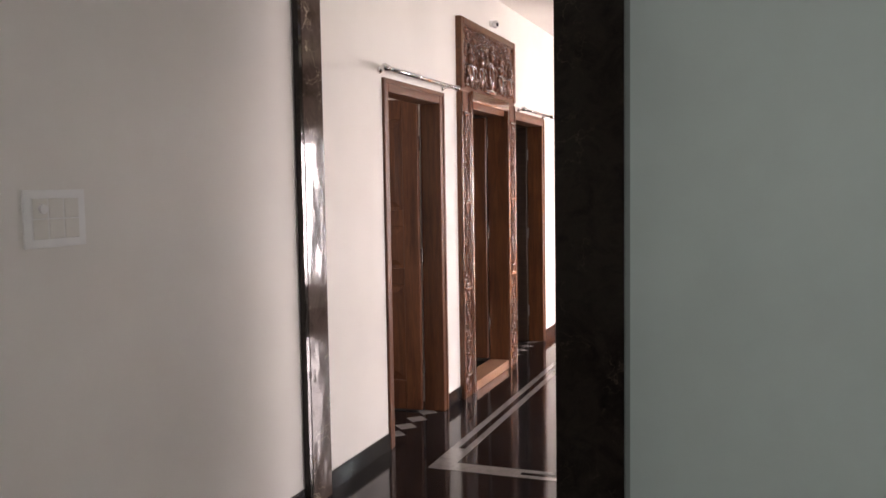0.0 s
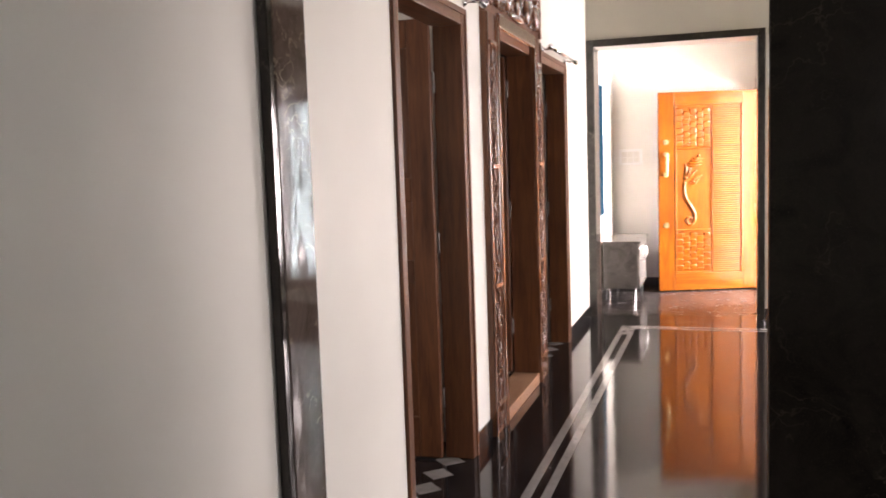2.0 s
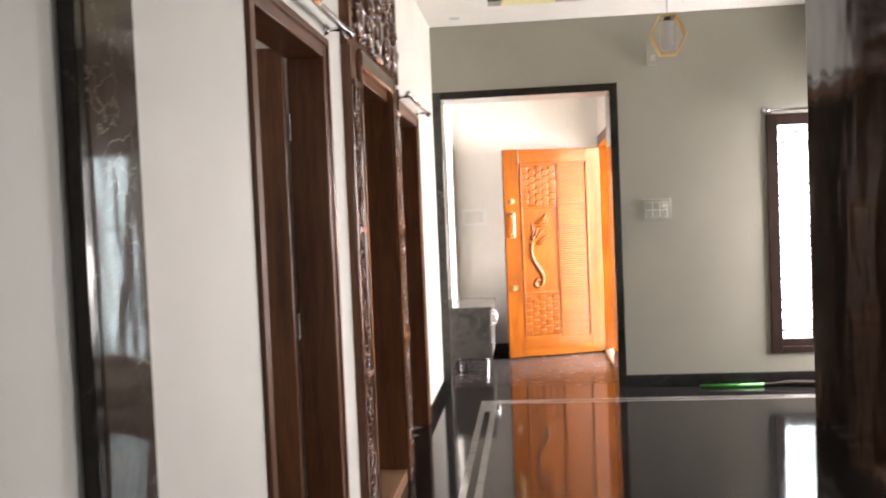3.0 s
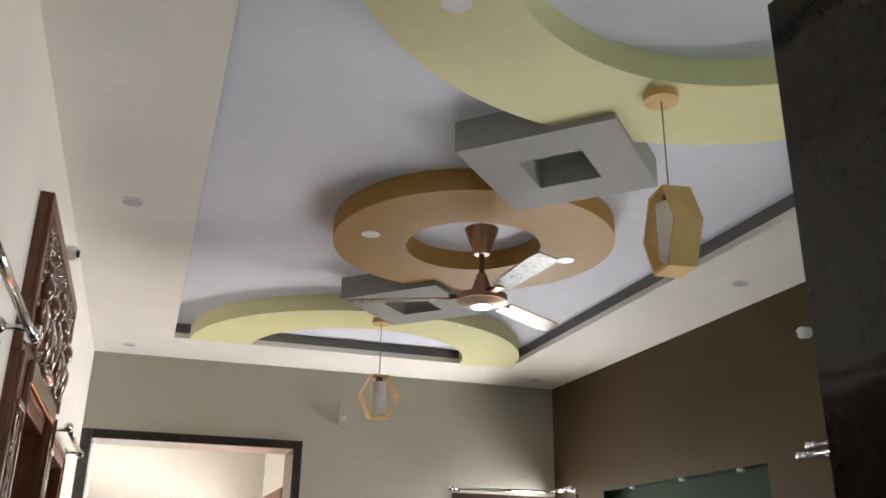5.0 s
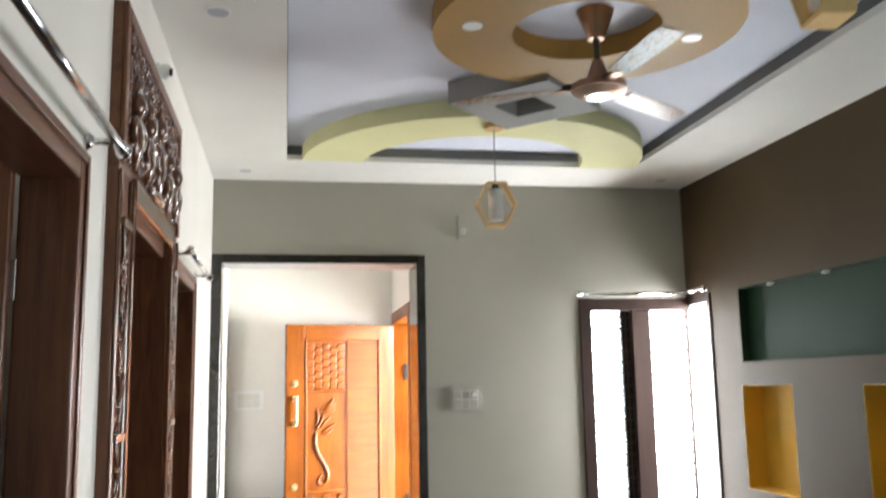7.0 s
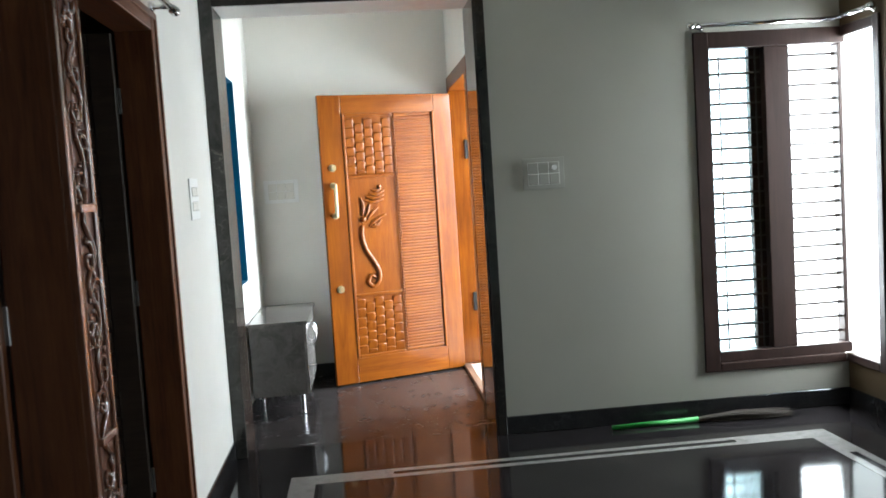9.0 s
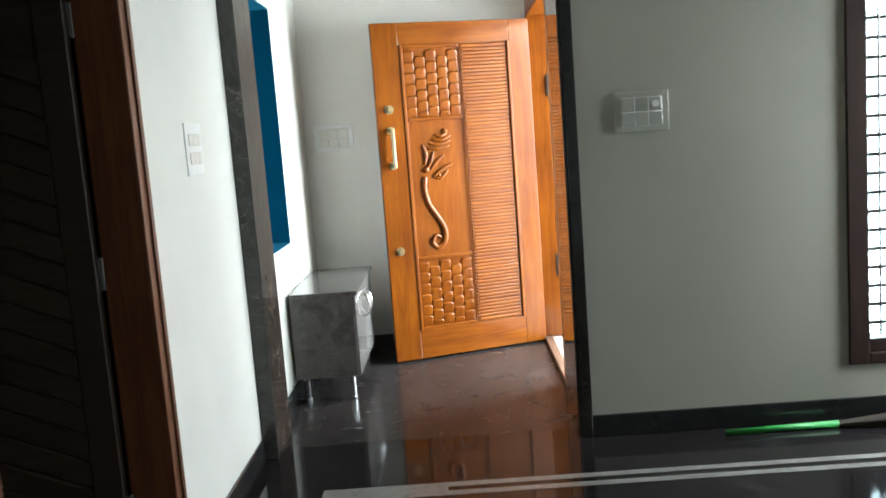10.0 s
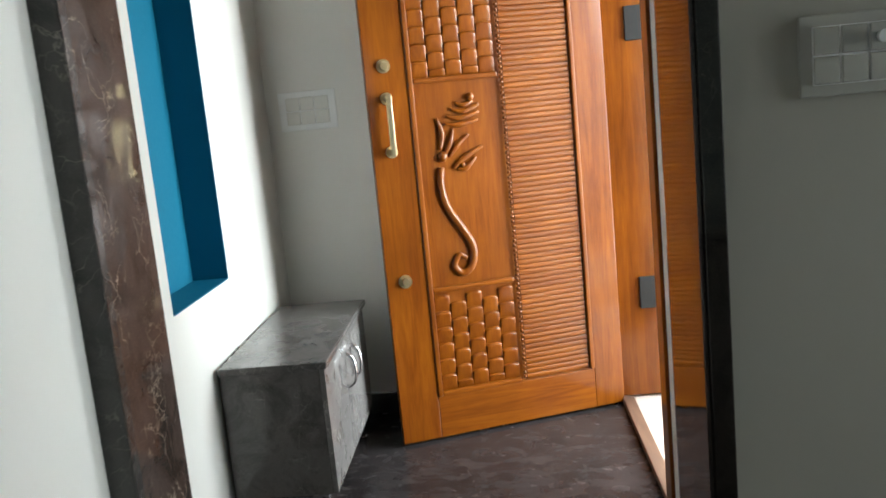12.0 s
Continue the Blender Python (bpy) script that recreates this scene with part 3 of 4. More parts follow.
# ---- skirting ----
def skirting(b):
    structure("baseboard", soft_box(*b, 0.003, 1), SKIRT, "black polished granite skirting along the wall", "skirting")


SK = 0.10
for y0, y1 in ((Y0, PY0), (PY1, DOOR_A[0]), (DOOR_A[1], DOOR_B[0]), (DOOR_B[1], DOOR_C[0]), (DOOR_C[1], YF - 0.016), (9.746, YB)):
    skirting((XL, XL + 0.012, y0, y1, 0, SK))
skirting((-0.483, XR, YF - 0.012, YF, 0, SK))
skirting((XR - 0.012, XR, 4.1, YF - 0.0125, 0, SK))
skirting((XL + 0.0125, VX, YB - 0.012, YB, 0, SK))
skirting((PIER[1], X1, PY0 - 0.012, PY0, 0, SK))
skirting((PIER[1], XR - 0.0125, PY1, PY1 + 0.012, 0, SK))

# ---- floor inlay ----
IX0, IX1, IY0, IY1 = -1.64, 1.12, 4.40, 9.02
BAND, LINE = 0.125, 0.042


def inlay(x0, x1, y0, y1):
    part("inlay_strip", boxes((x0, x1, y0, y1, 0.0, 0.0015)), INLAY, floor)


C = 0.38
for x in (IX0, IX1 - BAND):
    inlay(x, x + LINE, IY0 + C, IY1 - C)
    inlay(x + BAND - LINE, x + BAND, IY0 + C, IY1 - C)
    inlay(x, x + BAND, IY0, IY0 + C)
    inlay(x, x + BAND, IY1 - C, IY1)
for y in (IY0, IY1 - BAND):
    inlay(IX0 + BAND + C, IX1 - BAND - C, y, y + LINE)
    inlay(IX0 + BAND + C, IX1 - BAND - C, y + BAND - LINE, y + BAND)
    inlay(IX0 + BAND, IX0 + BAND + C, y, y + BAND)
    inlay(IX1 - BAND - C, IX1 - BAND, y, y + BAND)


def diamond(x, y, h=0.075):
    bm = bmesh.new()
    v = [bm.verts.new((x + a * h, y + b * h, z)) for z in (0.0, 0.0015) for a, b in ((1, 0), (0, 1), (-1, 0), (0, -1))]
    bm.faces.new(v[4:])
    for k in range(4):
        bm.faces.new((v[k], v[(k + 1) % 4], v[4 + (k + 1) % 4], v[4 + k]))
    part("inlay_diamond", bm, INLAY, floor)


for y0, y1, _ in (DOOR_A, DOOR_C):
    for k in range(5):
        diamond(XL - 0.10, y0 + 0.12 + (y1 - y0 - 0.24) * k / 4)


# ---- doors of the west wall ----
def door_frame(ob, y0, y1, top, depth=LT, w=0.075):
    """A moulded wooden frame in the wall, proud of it by 2 cm."""
    xa, xb = XL - depth, XL + 0.008
    for nm, b, mat in (("jamb", (xa, xb, y0, y0 + w, 0, top), DARK_WOOD), ("jamb", (xa, xb, y1 - w, y1, 0, top), DARK_WOOD), ("head", (xa, xb, y0 + w, y1 - w, top - w, top), DARK_WOOD_H)):
        part(nm, soft_box(*b, 0.006, 2), mat, ob)
    for b, mat in (((xb, xb + 0.007, y0, y0 + 0.028, 0, top), DARK_WOOD), ((xb, xb + 0.007, y1 - 0.028, y1, 0, top), DARK_WOOD), ((xb, xb + 0.007, y0 + 0.028, y1 - 0.028, top - 0.028, top), DARK_WOOD_H)):
        part("moulding", soft_box(*b, 0.005, 2), mat, ob)


def raised_panel(a, b, t, z0, z1, channel=0.02, slope=0.035, sunk=0.013):
    """A panel sunk in its frame on both sides, with a raised field whose edges slope."""
    bm = bmesh.new()
    loops = []
    for inset, y in ((0, sunk), (channel, sunk), (channel + slope, 0.003), (channel + slope, t - 0.003), (channel, t - sunk), (0, t - sunk)):
        loops.append([bm.verts.new(c) for c in ((a + inset, y, z0 + inset), (b - inset, y, z0 + inset), (b - inset, y, z1 - inset), (a + inset, y, z1 - inset))])
    for i, j in ((0, 1), (1, 2), (3, 4), (4, 5), (5, 0)):
        for k in range(4):
            bm.faces.new((loops[i][k], loops[i][(k + 1) % 4], loops[j][(k + 1) % 4], loops[j][k]))
    bm.faces.new(loops[2])
    bm.faces.new(loops[3][::-1])
    return bm


def panel_leaf(name, width, height, label, m, rows=3, cols=1, hinge_side=True, material=None):
    """A panelled leaf: hinge edge at x = 0, front at y = 0, thickness to y = 0.035."""
    mat = material or DARK_WOOD
    ob = thing(name, label, "door", m)
    st, t = 0.11, 0.035
    zs = [0.01, 0.21, 0.86, 0.97, 1.25, 1.36, height - 0.13, height] if rows == 3 else [0.01, 0.16, 0.95, 1.07, height - 0.12, height]
    xs = [0.0, st]
    inner = (width - 2 * st - 0.09 * (cols - 1)) / cols
    for c in range(cols):
        xs += [st + c * (inner + 0.09) + inner, min(width, st + (c + 1) * (inner + 0.09))]
    xs[-1] = width
    for i in range(0, len(xs), 2):
        part("stile", soft_box(xs[i], xs[i + 1], 0, t, zs[0], zs[-1], 0.004, 1), mat, ob)
    for c in range(cols):
        a, b = xs[2 * c + 1], xs[2 * c + 2]
        for k in range(0, len(zs), 2):
            part("rail", soft_box(a, b, 0.0005, t - 0.0005, zs[k], zs[k + 1], 0.004, 1), mat, ob)
        for k in range(1, len(zs) - 1, 2):
            bm = raised_panel(a, b, t, zs[k], zs[k + 1])
            part("panel", bm, mat, ob)
    if hinge_side:
        for z in (0.3, 1.05, 1.8):
            h = part("hinge", soft_box(-0.012, 0.012, -0.006, 0.004, z - 0.05, z + 0.05, 0.002, 1), STEEL, ob, "steel butt hinge")
    return ob


def chevron_leaf(name, width, height, label, m):
    """A dark leaf between two stiles, filled with slanting boards that meet along its middle."""
    ob = thing(name, label, "door", m)
    st, t, rise, board = 0.09, 0.035, 0.16, 0.085
    part("stile", soft_box(0, st, 0, t, 0.01, height, 0.004, 1), SHADED_WOOD, ob)
    part("stile", soft_box(width - st, width, 0, t, 0.01, height, 0.004, 1), SHADED_WOOD, ob)
    part("rail", soft_box(st, width - st, 0.0005, t - 0.0005, 0.01, 0.13, 0.004, 1), SHADED_WOOD, ob)
    part("rail", soft_box(st, width - st, 0.0005, t - 0.0005, height - 0.12, height, 0.004, 1), SHADED_WOOD, ob)
    part("backing", boxes((st, width - st, 0.012, t - 0.012, 0.13, height - 0.12)), SHADED_WOOD, ob)
    mid = width / 2
    z = 0.13
    while z + board + rise < height - 0.12:
        for x0, x1, za, zb in ((st + 0.001, mid - 0.001, z, z + rise), (mid + 0.001, width - st - 0.001, z + rise, z)):
            bm = bmesh.new()
            ends = [[bm.verts.new((x, y, zz + h)) for y, h in ((0.004, 0.006), (0.004, board - 0.006), (0.012, board), (t - 0.012, board), (t - 0.004, board - 0.006), (t - 0.004, 0.006), (t - 0.012, 0), (0.012, 0))] for x, zz in ((x0, za), (x1, zb))]
            for k in range(8):
                bm.faces.new((ends[0][k], ends[0][(k + 1) % 8], ends[1][(k + 1) % 8], ends[1][k]))
            bm.faces.new(ends[0])
            bm.faces.new(ends[1][::-1])
            part("board", bm, SHADED_WOOD, ob)
        z += board + 0.002
    for z in (0.3, 1.05, 1.8):
        part("hinge", soft_box(-0.012, 0.012, -0.006, 0.004, z - 0.05, z + 0.05, 0.002, 1), STEEL, ob, "steel butt hinge")
    return ob


frame_a = thing("door_1", "dark varnished wooden door frame, open to a dim room", "door frame", kind="structure")
door_frame(frame_a, *DOOR_A)
panel_leaf("door_leaf", 0.83, 2.09, "dark brown panelled wooden door standing wide open", pose(XL - LT - 0.005, DOOR_A[1] - 0.085, 0, 0, 0, 180 + 4) @ pose(0, 0, 0), 3)
frame_c = thing("door_3", "dark varnished wooden door frame, open to a dark room", "door frame", kind="structure")
door_frame(frame_c, *DOOR_C)
chevron_leaf("door_leaf", 0.93, 2.055, "wooden door with chevron boards, standing open, coloured near-black for shade", pose(XL - LT - 0.005, DOOR_C[1] - 0.085, 0, 0, 0, 180 + 4))

# carved prayer-room doorway
frame_b = thing("door_2", "tall carved dark wood doorway of a prayer room", "door frame", kind="structure")
B0, B1, BT = DOOR_B
CB = 2.17
SW = 0.235
xa, xb = XL - LT, XL + 0.032
for y0, y1, s in ((B0, B0 + SW, 1), (B1 - SW, B1, -1)):
    part("jamb", soft_box(xa, xb, y0, y1, 0, CB, 0.005, 2), DARK_WOOD, frame_b)
    o = y0 if s > 0 else y1
    for a, b, r in ((0.0, 0.022, 0.006), (0.168, 0.184, 0.006), (0.19, SW, 0.014)):
        lo, hi = sorted((o + s * a, o + s * b))
        part("moulding", soft_box(xb, xb + (0.010 if a < 0.18 else 0.013), lo, hi, 0, CB, r, 3), CARVED, frame_b, "glossy rounded moulding")
part("head_panel", soft_box(xa, xb, B0, B1, CB + 0.0005, BT, 0.005, 2), DARK_WOOD_H, frame_b)
part("head", soft_box(xa, xb - 0.02, B0 + SW, B1 - SW, CB - 0.10, CB, 0.006, 2), DARK_WOOD_H, frame_b)
part("head_moulding", soft_box(xb - 0.02, xb + 0.018, B0 + SW - 0.02, B1 - SW + 0.02, CB - 0.06, CB + 0.02, 0.012, 3), CARVED, frame_b, "glossy rounded moulding")
for nm, b in (("panel_border", (xb, xb + 0.012, B0, B0 + 0.05, CB + 0.021, BT)), ("panel_border", (xb, xb + 0.012, B1 - 0.05, B1, CB + 0.021, BT)), ("panel_border", (xb, xb + 0.012, B0 + 0.0505, B1 - 0.0505, BT - 0.05, BT))):
    part(nm, soft_box(*b, 0.006, 2), DARK_WOOD, frame_b)
part("threshold", soft_box(xa, xb, B0 + SW, B1 - SW, 0, 0.07, 0.005, 2), SHEEN_SILL, frame_b, "glossy wooden threshold")


def scroll(bm, x, cy, cz, size, turn, flip=1):
    """A carved spiral tendril with leaves, lying on a wall that faces +x."""
    pts, rad = [], []
    for i in range(22):
        t = i / 21
        a = turn + flip * t * 2.2 * math.pi
        r = size * (1 - 0.82 * t)
        pts.append((x, cy + r * math.cos(a), cz + r * math.sin(a)))
        rad.append(size * (0.16 - 0.06 * t))
    sweep(bm, pts, rad, 6, 1.0, Vector((1, 0, 0)))
    ball(bm, pts[-1], (size * 0.2, size * 0.2, size * 0.2), 1)
    for k in range(5):
        a = turn + flip * k * 0.9
        tn = Matrix.Rotation(a + flip * 0.7, 4, "X")
        ball(bm, (x, cy + size * 1.12 * math.cos(a), cz + size * 1.12 * math.sin(a)), (size * 0.13, size * 0.30, size * 0.12), 1, tn)


rnd = random.Random(7)
# relief of the tall panel: a row of upright forms under scrolls
mid = (B0 + B1) / 2
bm = bmesh.new()
for k in range(5):
    y = B0 + 0.19 + k * (B1 - B0 - 0.38) / 4
    hgt = 0.30 if k == 2 else 0.22
    base = CB + 0.06
    ball(bm, (xb + 0.008, y, base + hgt * 0.35), (0.030, 0.055, hgt * 0.38), 2)
    ball(bm, (xb + 0.012, y, base + hgt * 0.85), (0.030, 0.036, 0.045), 2)
    ball(bm, (xb + 0.010, y, base + hgt * 0.85 + 0.06), (0.022, 0.022, 0.04), 1)
    for s in (-1, 1):
        sweep(bm, smooth_line([(xb + 0.012, y + s * 0.03, base + hgt * 0.62), (xb + 0.02, y + s * 0.085, base + hgt * 0.5), (xb + 0.016, y + s * 0.06, base + hgt * 0.25)], 4), 0.014, 6, 1.0, Vector((1, 0, 0)))
ball(bm, (xb + 0.004, mid, CB + 0.05), (0.028, 0.17, 0.022), 2)
part("relief_figures", bm, CARVED, frame_b, "glossy carved relief", True)
bm = bmesh.new()
for row, z in enumerate((BT - 0.085, BT - 0.155, BT - 0.235, CB + 0.075)):
    for k in range(14):
        y = B0 + 0.10 + (k + 0.5 * (row % 2)) * (B1 - B0 - 0.22) / 14
        scroll(bm, xb + 0.006, y, z + rnd.uniform(-0.012, 0.012), rnd.uniform(0.022, 0.034), rnd.uniform(0, 6), 1 if k % 2 else -1)
for s, y in ((1, B0 + 0.08), (-1, B1 - 0.08)):
    for z in (CB + 0.12, CB + 0.22, CB + 0.32):
        scroll(bm, xb + 0.006, y, z, 0.034, rnd.uniform(0, 6), s)
for k in range(380):
    y = rnd.uniform(B0 + 0.07, B1 - 0.07)
    z = rnd.uniform(CB + 0.05, BT - 0.07)
    r = rnd.uniform(0.010, 0.020)
    ball(bm, (xb + 0.004, y, z), (r * 0.9, r * rnd.uniform(0.6, 1.7), r * 0.7), 1, Matrix.Rotation(rnd.uniform(0, 3.1), 4, "X"))
part("relief_scrolls", bm, CARVED, frame_b, "glossy carved scrollwork", True)
# strips of scrollwork on both jambs
STRIP_BARS = (0.17, 0.785, 1.40, 2.02)
for y0 in (B0, B1 - SW):
    cy = y0 + 0.095 if y0 == B0 else y0 + SW - 0.095
    for z in STRIP_BARS:
        part("strip_bar", soft_box(xb, xb + 0.018, cy - 0.07, cy + 0.07, z - 0.012, z + 0.012, 0.005, 2), CARVED, frame_b)
    bm = bmesh.new()
    z, k = 0.09, 0
    while z < CB - 0.08:
        if min(abs(z - q) for q in STRIP_BARS) > 0.05:
            scroll(bm, xb + 0.006, cy + (0.016 if k % 2 else -0.016), z, 0.046, 1.2 * k, 1 if k % 2 else -1)
        z += 0.098
        k += 1
    line = [(xb + 0.006, cy + 0.045 * math.sin(q * 2.6), 0.05 + q * 0.082) for q in range(25)]
    sweep(bm, smooth_line(line, 3), 0.007, 6, 1.0, Vector((1, 0, 0)))
    part("carved_strip", bm, CARVED, frame_b, "glossy carved leaf scroll", True)
# leaf standing open inwards
panel_leaf("prayer_room_door", B1 - B0 - 2 * SW - 0.01, CB - 0.105 - 0.07, "dark panelled wooden door standing open behind the carved frame", pose(XL - LT - 0.005, B1 - SW - 0.004, 0.07, 0, 0, 180 + 3), 3)


# ---- curtain rods ----
def curtain_rod(pts, label, wall_dir):
    ob = thing("curtain_rod", label, "curtain rod", group="curtain rods")
    bm = bmesh.new()
    for a, b in zip(pts, pts[1:]):
        sweep(bm, [a, b], 0.0125, 14, 1.0, Vector((0, 0, 1)))
    part("tube", bm, CHROME, ob, "", True)
    for p, q in ((pts[0], pts[1]), (pts[-1], pts[-2])):
        d = (Vector(p) - Vector(q)).normalized()
        bm = bmesh.new()
        ball(bm, Vector(p) + d * 0.03, (0.022, 0.022, 0.022), 2)
        sweep(bm, [Vector(p) - d * 0.015, Vector(p) + d * 0.012], 0.018, 14, 1.0, Vector((0, 0, 1)))
        part("finial", bm, CHROME, ob, "", True)
        bm = bmesh.new()
        root = Vector(p) - d * 0.06
        w = Vector(wall_dir[0] if p == pts[0] else wall_dir[1])
        sweep(bm, [root, root + w * 0.075], 0.009, 10, 1.0, Vector((0, 0, 1)))
        ball(bm, root + w * 0.073, (0.018, 0.018, 0.024), 1)
        part("bracket", bm, CHROME, ob, "", True)
    return ob


WX = ((-1, 0, 0), (-1, 0, 0))
curtain_rod([(XL + 0.08, 4.53, 2.165), (XL + 0.08, 5.64, 2.165)], "shiny steel curtain rod above the open door", WX)
curtain_rod([(XL + 0.08, 7.36, 2.155), (XL + 0.08, 8.33, 2.155)], "shiny steel curtain rod above the last door", WX)
curtain_rod([(0.655, YF - 0.07, 2.165), (XR - 0.07, YF - 0.07, 2.17), (XR - 0.07, 9.04, 2.17)], "steel curtain rod bent round the corner window", ((0, 1, 0), (1, 0, 0)))
curtain_rod([(XR - 0.07, 4.75, 2.16), (XR - 0.07, 6.47, 2.16)], "shiny steel curtain rod above the side window", ((1, 0, 0), (1, 0, 0)))
curtain_rod([(XR - 0.13, 4.75, 2.11), (XR - 0.13, 6.47, 2.11)], "second steel curtain rod above the side window", ((1, 0, 0), (1, 0, 0)))

# ---- windows ----
win = thing("window_1", "tall corner window with brown frame and steel bars", "window", kind="structure")
yo, yi = YF + 0.10, YF - 0.012
for nm, b in (("window_frame", (WN[0], 0.75, yi, yo, WN[2], WN[3])), ("mullion", (1.07, 1.215, yi + 0.02, yo, WN[2] + 0.11, WN[3] - 0.09)), ("corner_post", (XR - 0.004, XR + 0.022, YF + 0.02, yo, WN[2] + 0.11, WN[3] - 0.09)),
              ("window_frame", (0.7505, XR + 0.03, yi + 0.013, yo, WN[3] - 0.09, WN[3])), ("window_frame", (0.7505, XR + 0.03, yi + 0.013, yo, WN[2] + 0.05, WN[2] + 0.1095)),
              ("window_sill", (0.7505, XR - 0.015, yi, yo, WN[2], WN[2] + 0.0495)),
              ("return_frame", (XR - 0.012, XR + 0.10, RET, RET + 0.06, WN[2], WN[3])), ("return_sill", (XR - 0.012, XR + 0.10, RET + 0.0605, YF + 0.0015, WN[2], WN[2] + 0.0495)),
              ("return_frame", (XR + 0.002, XR + 0.10, RET + 0.0605, YF + 0.0015, WN[3] - 0.06, WN[3]))):
    part(nm, soft_box(*b, 0.006, 2), WINDOW_WOOD, win)
z = WN[2] + 0.17
while z < WN[3] - 0.1:
    for x0, x1 in ((0.752, 1.069), (1.216, XR - 0.005)):
        bm = bmesh.new()
        cyl(bm, ((x0 + x1) / 2, YF + 0.055, z), 0.008, x1 - x0, "x", 8)
        part("bar", bm, IRON, win)
    z += 0.083
for x in (0.825, 1.035):
    bm = bmesh.new()
    cyl(bm, (x, YF + 0.046, (WN[2] + WN[3]) / 2 + 0.01), 0.0055, WN[3] - WN[2] - 0.21, "z", 8)
    part("bar", bm, IRON, win)
for x0, x1 in ((0.751, 1.0),):
    pane = part("pane", boxes((x0, x1, yo - 0.016, yo - 0.01, WN[2] + 0.11, WN[3] - 0.09)), FROST, win, "frosted glass pane")
    pane.visible_shadow = False
part("sash_stile", soft_box(1.0, 1.069, yo - 0.05, yo - 0.001, WN[2] + 0.1115, WN[3] - 0.0915, 0.004, 1), WINDOW_WOOD, win)

win2 = thing("window_2", "wide brown framed window in the brown wall", "window", kind="structure")
for nm, b in (("window_frame", (XR - 0.012, XR + 0.1, RW[0], RW[0] + 0.07, RW[2], RW[3])), ("window_frame", (XR - 0.012, XR + 0.1, RW[1] - 0.07, RW[1], RW[2], RW[3])),
              ("window_frame", (XR - 0.012, XR + 0.1, RW[0] + 0.0705, RW[1] - 0.0705, RW[3] - 0.07, RW[3])), ("window_sill", (XR - 0.03, XR + 0.1, RW[0] + 0.0705, RW[1] - 0.0705, RW[2], RW[2] + 0.06)),
              ("mullion", (XR + 0.005, XR + 0.1, 5.58, 5.65, RW[2] + 0.0605, RW[3] - 0.0705))):
    part(nm, soft_box(*b, 0.006, 2), WINDOW_WOOD, win2)
z = RW[2] + 0.14
while z < RW[3] - 0.1:
    bm = bmesh.new()
    cyl(bm, (XR + 0.06, (RW[0] + RW[1]) / 2, z), 0.0055, RW[1] - RW[0] - 0.15, "y", 8)
    part("bar", bm, IRON, win2)
    z += 0.083
win3 = thing("window_3", "brown framed window of the first room", "window", kind="structure")
for nm, b in (("window_frame", (WB[0], WB[0] + 0.07, Y0 - 0.1, Y0 + 0.01, WB[2], WB[3])), ("window_frame", (WB[1] - 0.07, WB[1], Y0 - 0.1, Y0 + 0.01, WB[2], WB[3])),
              ("window_frame", (WB[0] + 0.0705, WB[1] - 0.0705, Y0 - 0.1, Y0 + 0.01, WB[3] - 0.07, WB[3])), ("window_sill", (WB[0] + 0.0705, WB[1] - 0.0705, Y0 - 0.1, Y0 + 0.03, WB[2], WB[2] + 0.06)),
              ("mullion", (1.18, 1.25, Y0 - 0.1, Y0, WB[2] + 0.0605, WB[3] - 0.0705))):
    part(nm, soft_box(*b, 0.006, 2), WINDOW_WOOD, win3)

# Unseen panes, added to dim the window lamp's reflection in the granite pier.
for x0, x1 in ((WB[0] + 0.0705, 1.1795), (1.2505, WB[1] - 0.0705)):
    pane = part("pane", boxes((x0, x1, Y0 - 0.06, Y0 - 0.054, WB[2] + 0.0605, WB[3] - 0.0705)), FROST, win3, "frosted glass pane")
    pane.visible_shadow = False

win4 = thing("window_4", "brown framed window of the dim side room", "window", kind="structure")
for nm, b in (("window_frame", (-5.1, -4.99, 3.6, 3.67, 0.85, 2.15)), ("window_frame", (-5.1, -4.99, 4.73, 4.8, 0.85, 2.15)), ("window_frame", (-5.1, -4.99, 3.6705, 4.7295, 2.08, 2.15)), ("window_sill", (-5.1, -4.97, 3.6705, 4.7295, 0.85, 0.91)), ("mullion", (-5.1, -5.0, 4.17, 4.23, 0.9105, 2.0795))):
    part(nm, soft_box(*b, 0.006, 2), WINDOW_WOOD, win4)


# ---- switch plates ----
def switch_plate(m, width, height, cols, rows, label, mat=None, gap=0.0):
    """A plate in the x-z plane that faces -y."""
    ob = thing("switch_plate", label, "light switch", m, "switch plates")
    part("plate", soft_box(-width / 2, width / 2, -0.007, 0, -height / 2, height / 2, 0.003, 2), mat or BRIGHT, ob)
    iw, ih = width * (0.70 if gap else 0.76), height * 0.72 - 2.2 * gap
    for c in range(cols):
        for r in range(rows):
            x0, z0 = -iw / 2 + iw * c / cols, -ih / 2 + ih * r / rows + gap * (r - (rows - 1) / 2)
            bm = bmesh.new()
            x1, z1 = x0 + iw / cols, z0 + ih / rows
            for b in ((x0, x1, z0, z0 + 0.0018), (x0, x1, z1 - 0.0018, z1), (x0, x0 + 0.0018, z0 + 0.0018, z1 - 0.0018), (x1 - 0.0018, x1, z0 + 0.0018, z1 - 0.0018)):
                box(bm, b[0], b[1], -0.0095, -0.0068, b[2], b[3])
            part("bezel", bm, GLOSS, ob, "glossy white rim")
            part("switch", soft_box(x0 + 0.002, x0 + iw / cols - 0.002, -0.0115, -0.0066, z0 + 0.002, z0 + ih / rows - 0.002, 0.002, 1), mat or IVORY, ob)
    return ob


